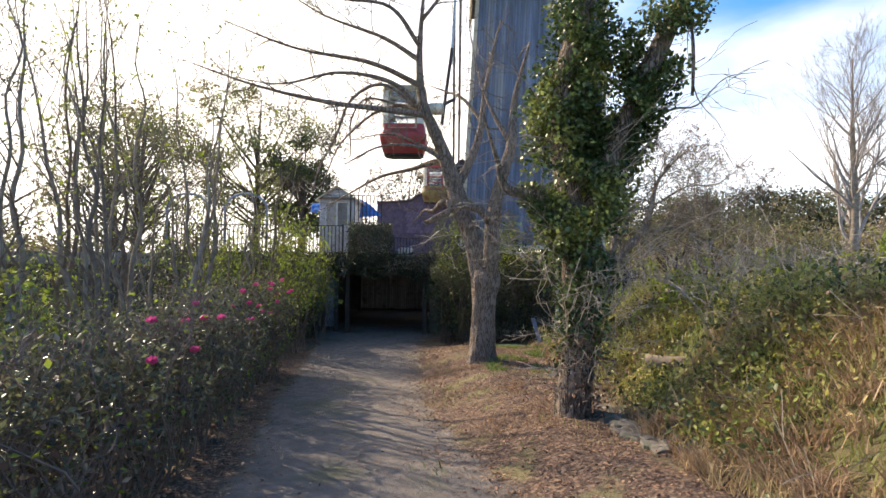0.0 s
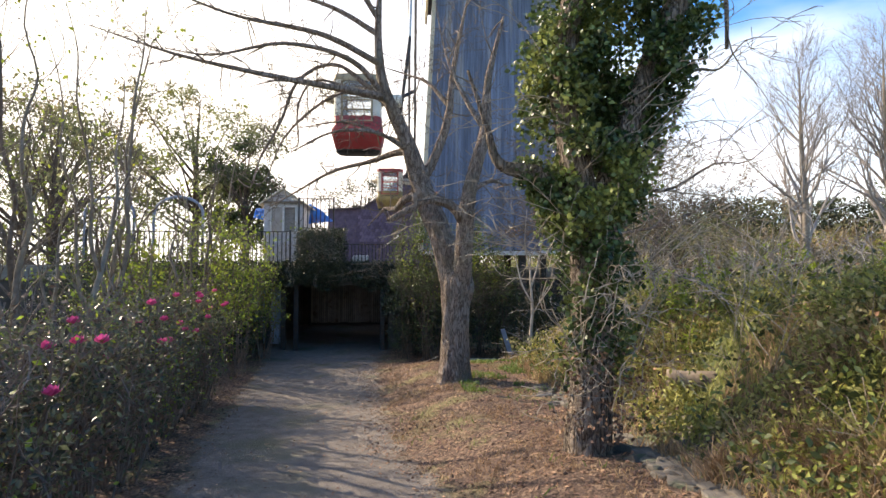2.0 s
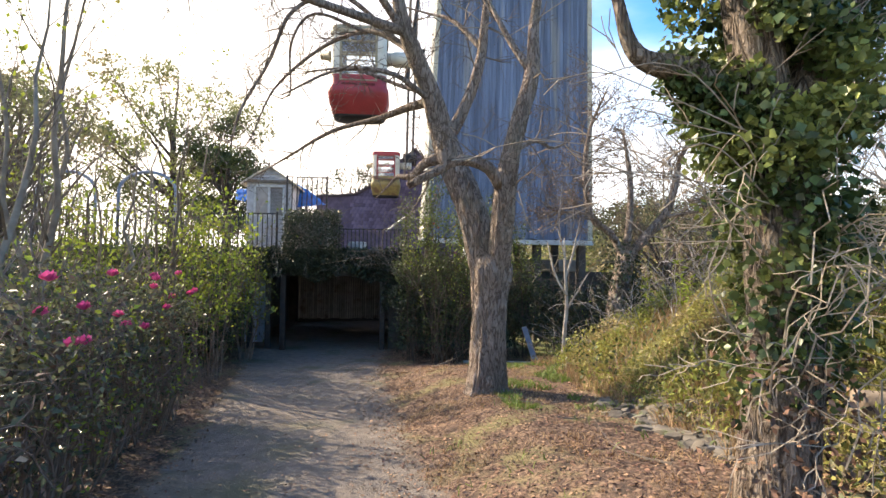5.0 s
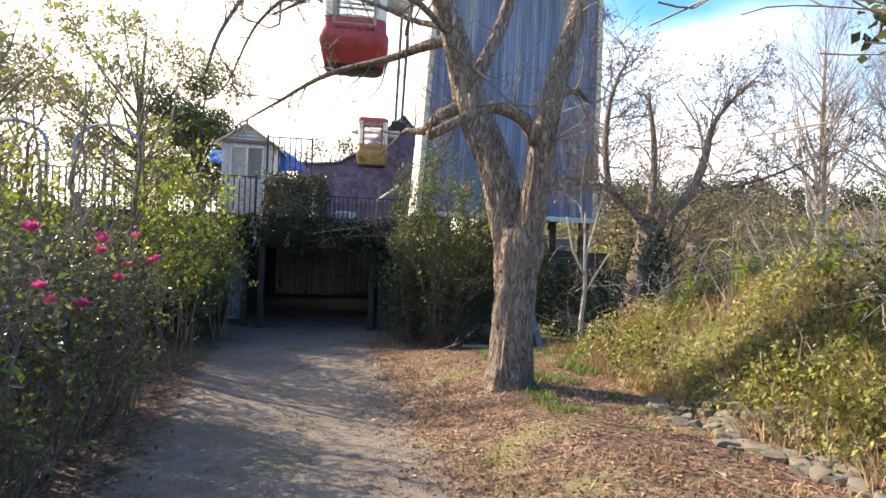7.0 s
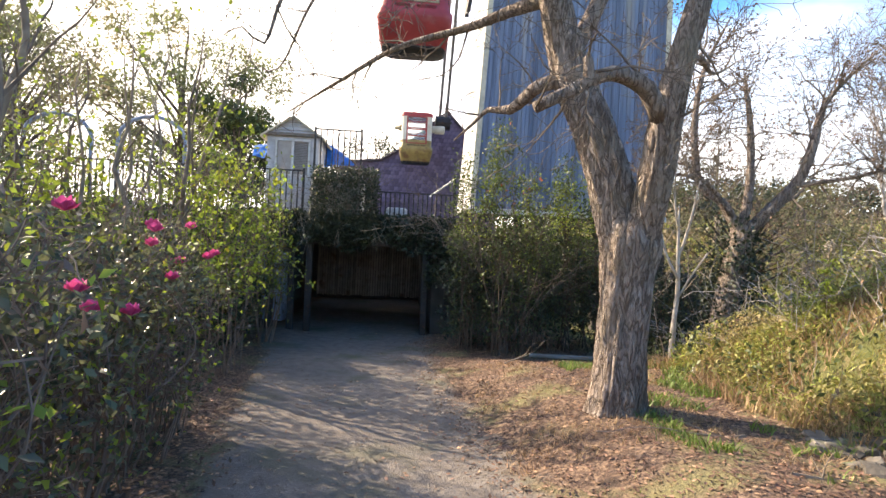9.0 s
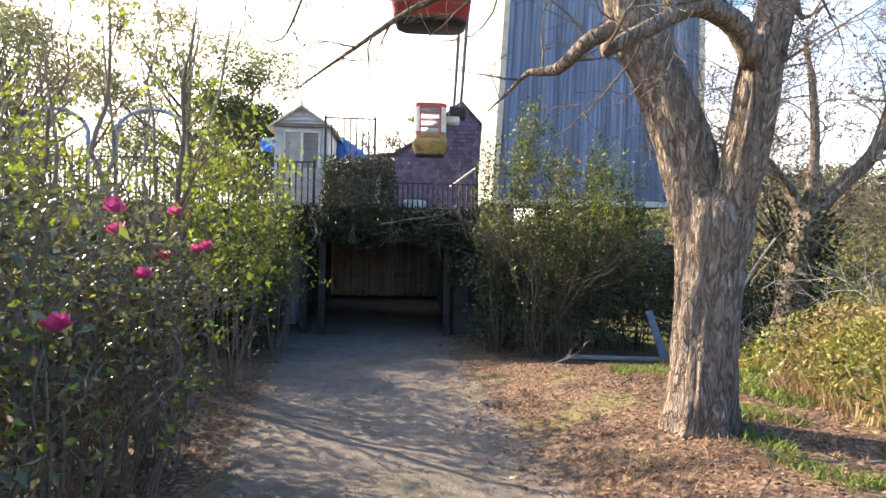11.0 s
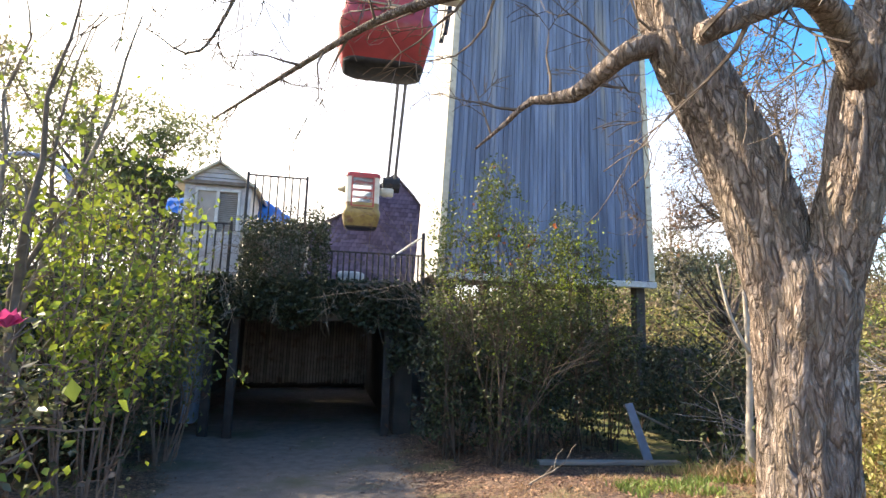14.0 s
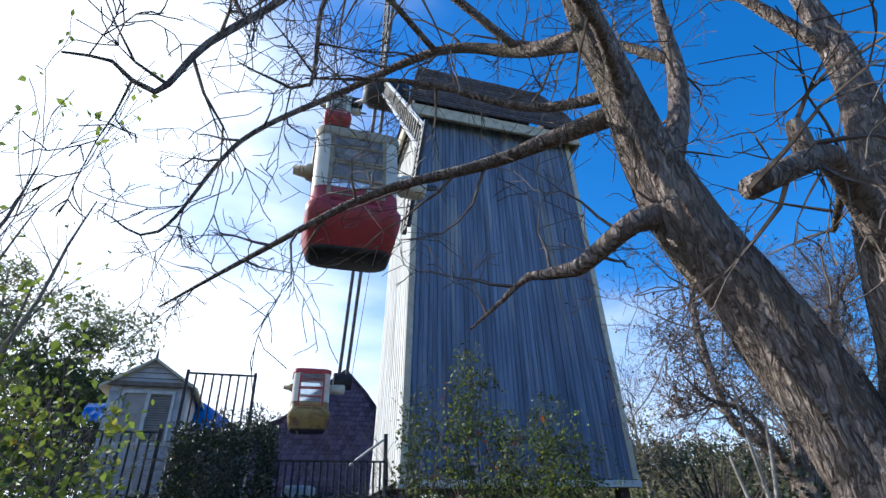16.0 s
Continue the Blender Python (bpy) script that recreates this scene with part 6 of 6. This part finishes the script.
def dry_mounds():
    """Russet dead grass hanging over in tufts at the near end of the bank."""
    rs = np.random.RandomState(134)
    q = scatter(rs, 700, 2.2, 6.0, 0.6, 4.6, lambda a, b: noise.noise(Vector((a * 0.8, b * 0.8, 41))) > -0.05)
    base = np.repeat(q, 34, 0)
    base[:, :2] += rs.normal(0, 0.06, (len(base), 2))
    tagged(blades("russet_grass", base, 0.2, M_RUSSET, rs=rs, lean=0.75, width=0.005), "russet dead grass in drooping tufts", "grass", kind="stuff")


dry_mounds()


def bank_twigs():
    """Thin grey canes and brambles tangled over the crest of the bank."""
    rng, bm, ends = random.Random(93), bmesh.new(), []
    for i in range(520):
        x, y = rng.uniform(3.2, 9.0), rng.uniform(5.0, 14.0)
        twigs(bm, rng, (x, y, gz(x, y) - 0.02), (rng.gauss(0, 0.6), rng.gauss(0, 0.6), 1), rng.uniform(0.5, 1.2), 0.005, 1, ends, 0.06, 0.5, 3, 0.16)
    tagged(part("bramble_canes", bm, M_GREYTWIG), "thin grey bramble canes tangled over the bank", "brambles", kind="stuff")


bank_twigs()


def dry_stems():
    """Dead stems and twigs standing among the weeds."""
    rng, bm, ends = random.Random(91), bmesh.new(), []
    for i in range(420):
        x, y = rng.uniform(2.3, 8.0), rng.uniform(2.0, 13.0)
        twigs(bm, rng, (x, y, gz(x, y) - 0.02), (rng.gauss(0, 0.5), rng.gauss(0, 0.5), 1), rng.uniform(0.25, 0.75), 0.0045, 1, ends, 0.03, 0.5, 2, 0.2)
    tagged(part("dry_stem_growth", bm, M_VINE), "pale dead stems standing among the weeds", "dry stems", kind="stuff")
    rs = np.random.RandomState(92)
    e = np.array([tuple(p) for p in ends])
    e = e[rs.choice(len(e), 700, replace=False)]
    tagged(leaf_mesh("dry_bank_leaf", e, rs.uniform(0.03, 0.07, len(e)), M_LITTER, None, rs, 0.2, 0.5), "curled brown leaves on the dead stems", "dry leaves", kind="stuff")


dry_stems()


def stalk(x, y, h, seed):
    rng, rs = random.Random(seed), np.random.RandomState(seed)
    s = root("seed_stalk", (x, y, gz(x, y)), "tall weed stalk with green leaves and a grey fluffy head", "weed", "seed stalks on the bank")
    bm = bmesh.new()
    lx, ly = rng.gauss(0, 0.12), rng.gauss(0, 0.12)
    tube(bm, [(0, 0, -0.02), (lx * 0.4, ly * 0.4, h * 0.5), (lx, ly, h)], [0.006, 0.005, 0.003], 5)
    part("stem", bm, M_TWIG_PALE, s)
    k = rs.uniform(0.1, 0.85, 46)[:, None]
    leaf_mesh("foliage", k * np.array([lx, ly, h]), rs.uniform(0.08, 0.14, 46), M_LIME, s, rs, 0.5, 0.22, aim=(0, 0, 0.5))
    k = rs.uniform(0.84, 1.04, 110)[:, None]
    leaf_mesh("seed_head", k * np.array([lx, ly, h]) + rs.normal(0, 0.02, (110, 3)), 0.035, M_VINE, s, rs, 0.3, 0.5, "grey fluffy seed head")["kind"] = "stuff"


srng = random.Random(19)
for i in range(46):
    stalk(srng.uniform(3.0, 7.5), srng.uniform(5.0, 12.5), srng.uniform(0.5, 1.05), 900 + i)


def far_growth(name, n, x0, x1, y0, y1, keep, size, tall, material, label, seed, freq=0.35):
    rs = np.random.RandomState(seed)
    q = scatter(rs, n, x0, x1, y0, y1, keep)
    lump = np.array([max(0.05, 0.5 + 0.9 * noise.noise(Vector((p[0] * freq, p[1] * freq, seed)))) for p in q])
    q[:, 2] += rs.uniform(0, 1, len(q)) ** 0.6 * lump * tall
    return tagged(leaf_mesh(name, q, rs.uniform(0.6, 1.4, len(q)) * size, material, None, rs, 0.35, 0.5), label, "undergrowth", kind="stuff")


hill = lambda a, b: (a > 5.0 and b > 12.5) or a > 9
far_growth("hill_scrub", 52000, 5, 26, 4, 34, hill, 0.17, 1.5, M_FAR, "grey-green scrub on the rising ground", 51)
far_growth("hill_scrub", 26000, 5, 30, 10, 40, hill, 0.2, 1.3, M_WEED, "yellow-green scrub on the rising ground", 52, 0.28)
far_growth("hill_scrub", 60000, 8, 70, 26, 80, lambda a, b: a > 6, 0.27, 3.2, M_FAR, "wooded skyline beyond the rising ground", 53, 0.12)
far_growth("hill_grass", 14000, 4.5, 12, 11, 22, lambda a, b: a > 4.8 and not (a < 6.8 and b > 17.5), 0.12, 0.35, M_SHRUB, "green growth in the hollow", 54, 0.6)
far_growth("field_scrub", 46000, -22, -3.9, -4, 16.6, lambda a, b: a < lerp_table(HEDGE_EDGE, b) - 1.9, 0.10, 1.2, M_FAR, "thin brownish undergrowth behind the hedge", 55, 0.7)
far_growth("field_scrub", 60000, -60, -15, -8, 60, lambda a, b: a < -15, 0.28, 4.5, M_FAR, "scrub and trees across the field", 56, 0.13)

rsl = np.random.RandomState(61)
g = scatter(rsl, 62000, -4.2, 3.0, 1.0, 17.0, lambda a, b: (lerp_table(PATH_RIGHT, b) - 0.15 + 0.5 * noise.noise(Vector((a * 1.3, b * 1.3, 0))) - 0.5 * rsl.uniform(0, 1) ** 3 < a < 2.9) or (a < lerp_table(HEDGE_EDGE, b) + 0.3 * rsl.uniform(0, 1) ** 2) or rsl.uniform() < 0.05)
g[:, 2] += 0.008
tagged(leaf_mesh("leaf_litter", g, rsl.uniform(0.02, 0.055, len(g)), M_LITTER, None, rsl, 1.4, 0.55, flat=0.22), "brown fallen leaves on the ground", "leaf litter", kind="stuff")


# ---------------- small things on the ground ----------------
def rough_stone(bm, c, r, seed):
    out = bmesh.ops.create_icosphere(bm, subdivisions=2, radius=1)
    for v in out["verts"]:
        k = 1 + 0.35 * noise.noise(v.co * 1.4 + Vector((seed * 3.1, 0, 0)))
        q = [max(-0.68, min(0.72, e * k * 1.15)) for e in v.co]
        v.co = Vector((q[0] * r[0] * 1.3, q[1] * r[1] * 1.3, q[2] * r[2] * 1.2)) + Vector(c)


def rubble():
    t = root("rubble_edge", (2.3, 6.5, gz(2.3, 6.5)), "broken line of rough stones at the bank's foot", "stones")
    rng = random.Random(71)
    for i in range(230):
        y = 4.0 + i * 0.022 + rng.uniform(-0.05, 0.05)
        x = 2.3 - 0.12 * math.sin(y * 1.7) + rng.uniform(-0.22, 0.45) 
        bm = bmesh.new()
        r = (rng.uniform(0.05, 0.13), rng.uniform(0.05, 0.1), rng.uniform(0.03, 0.06))
        rough_stone(bm, (0, 0, 0), r, i)
        bm.transform(Matrix.Translation((x - 2.3, y - 6.5, gz(x, y) - gz(2.3, 6.5) + r[2] * 0.05)) @ Matrix.Rotation(rng.uniform(0, 6), 4, "Z") @ Matrix.Rotation(rng.gauss(0, 0.25), 4, "X"))
        part("stone", bm, M_STONE, t)


rubble()


def cut_log(x, y, length, r, angle, label):
    t = root("log", (x, y, gz(x, y) + r * 0.9), label, "log")
    bm = bmesh.new()
    d = Vector((math.cos(angle), math.sin(angle), 0.03))
    limb(bm, [tuple(-d * length / 2) + (r,), tuple(-d * length * 0.1) + (r * 0.92,), tuple(d * length / 2) + (r * 1.02,)], 20, 0.06, 0.12, 5)
    part("bark", bm, M_LOG, t, "", True)


cut_log(3.0, 6.0, 0.5, 0.12, -0.5, "short pale log lying among the weeds")


def planks():
    t = root("long_plank", (2.1, 14.4, gz(2.1, 14.4)), "long grey weathered plank lying on the ground", "plank")
    bm = bmesh.new()
    box(bm, -1.0, 1.05, -0.07, 0.07, 0.01, 0.06, 0.006)
    bm.transform(Matrix.Rotation(-0.12, 4, "Z"))
    part("board", bm, M_PLANK, t)
    t = root("leaning_board", (2.7, 14.45, gz(2.7, 14.45)), "blue-grey board leaning in the thicket", "board")
    bm = bmesh.new()
    slanted(bm, [(-0.26, 0.05, 0.82), (-0.15, 0.05, 0.84), (0.12, -0.05, 0.0), (-0.02, -0.05, 0.0)], 0.03, (0, -1, 0))
    part("board", bm, M_BLUEPIPE, t)
    t = root("fallen_pole", (3.1, 14.7, gz(3.1, 14.7)), "thin pale pole leaning in the thicket", "pole")
    bm = bmesh.new()
    tube(bm, [(-0.5, 0.1, 0.75), (0.9, -0.2, 0.1)], [0.02, 0.025], 6)
    tube(bm, [(0.9, -0.2, -0.05), (0.9, -0.2, 0.12)], [0.02, 0.02], 6)
    part("pole", bm, M_TWIG_PALE, t)
    rng = random.Random(81)
    for i, (x, y, L) in enumerate(((1.6, 9.1, 0.9), (1.3, 8.2, 0.5), (2.0, 7.6, 0.7), (0.3, 12.8, 0.6), (-0.4, 15.7, 0.4), (1.7, 6.6, 0.5))):
        t = root("fallen_branch", (x, y, gz(x, y) + 0.03), "crooked dead branch lying on the leaf litter", "branch", "fallen branches")
        bm, ends = bmesh.new(), []
        a = rng.uniform(0, 6.28)
        twigs(bm, rng, (0, 0, -0.02), (math.cos(a), math.sin(a), 0.15), L, 0.014, 1, ends, 0.02, 0.5, 3, 0.15)
        part("wood", bm, M_TWIG_PALE, t)


planks()


def hoop(x, y, z0, r, h, label, n=20):
    t = root("arch", (x, y, z0), label, "arch", "bent pipe arches on the terrace")
    bm = bmesh.new()
    pts = [(-r, 0, 0)] + [(-r * math.cos(math.pi * i / n), 0, h - r * 0.75 + r * 0.75 * math.sin(math.pi * i / n)) for i in range(n + 1)] + [(r, 0, 0)]
    tube(bm, pts, [0.045] * len(pts), 10)
    part("pipe", bm, M_BLUEPIPE, t, "", True)


hoop(-7.2, 17.6, 1.6, 0.75, 2.15, "grey-blue bent pipe arch on the terrace")
hoop(-9.4, 17.8, 1.6, 0.75, 2.15, "grey-blue bent pipe arch on the terrace")


def rubbish():
    t = root("white_bag", (-1.5, 17.35, 1.61), "crumpled white plastic sheet on the terrace", "rubbish")
    bm = bmesh.new()
    rough_stone(bm, (0, 0, 0.13), (0.28, 0.16, 0.2), 3)
    part("sheet", bm, M_WHITE_STEEL, t, "", True)
    t = root("loose_board", (-1.3, 16.83, 1.61), "pinkish board lying on the terrace edge", "board")
    boxed("board", (-0.45, 0.4, -0.12, 0.09, 0.0, 0.04), M_LOG, t)


rubbish()


def paper_scrap():
    t = root("paper_scrap", (2.5, 11.4, gz(2.5, 11.4)), "small white scrap of paper in the grass", "litter")
    bm = bmesh.new()
    rough_stone(bm, (0, 0, 0.05), (0.05, 0.03, 0.045), 9)
    part("scrap", bm, M_WHITE_STEEL, t)


paper_scrap()
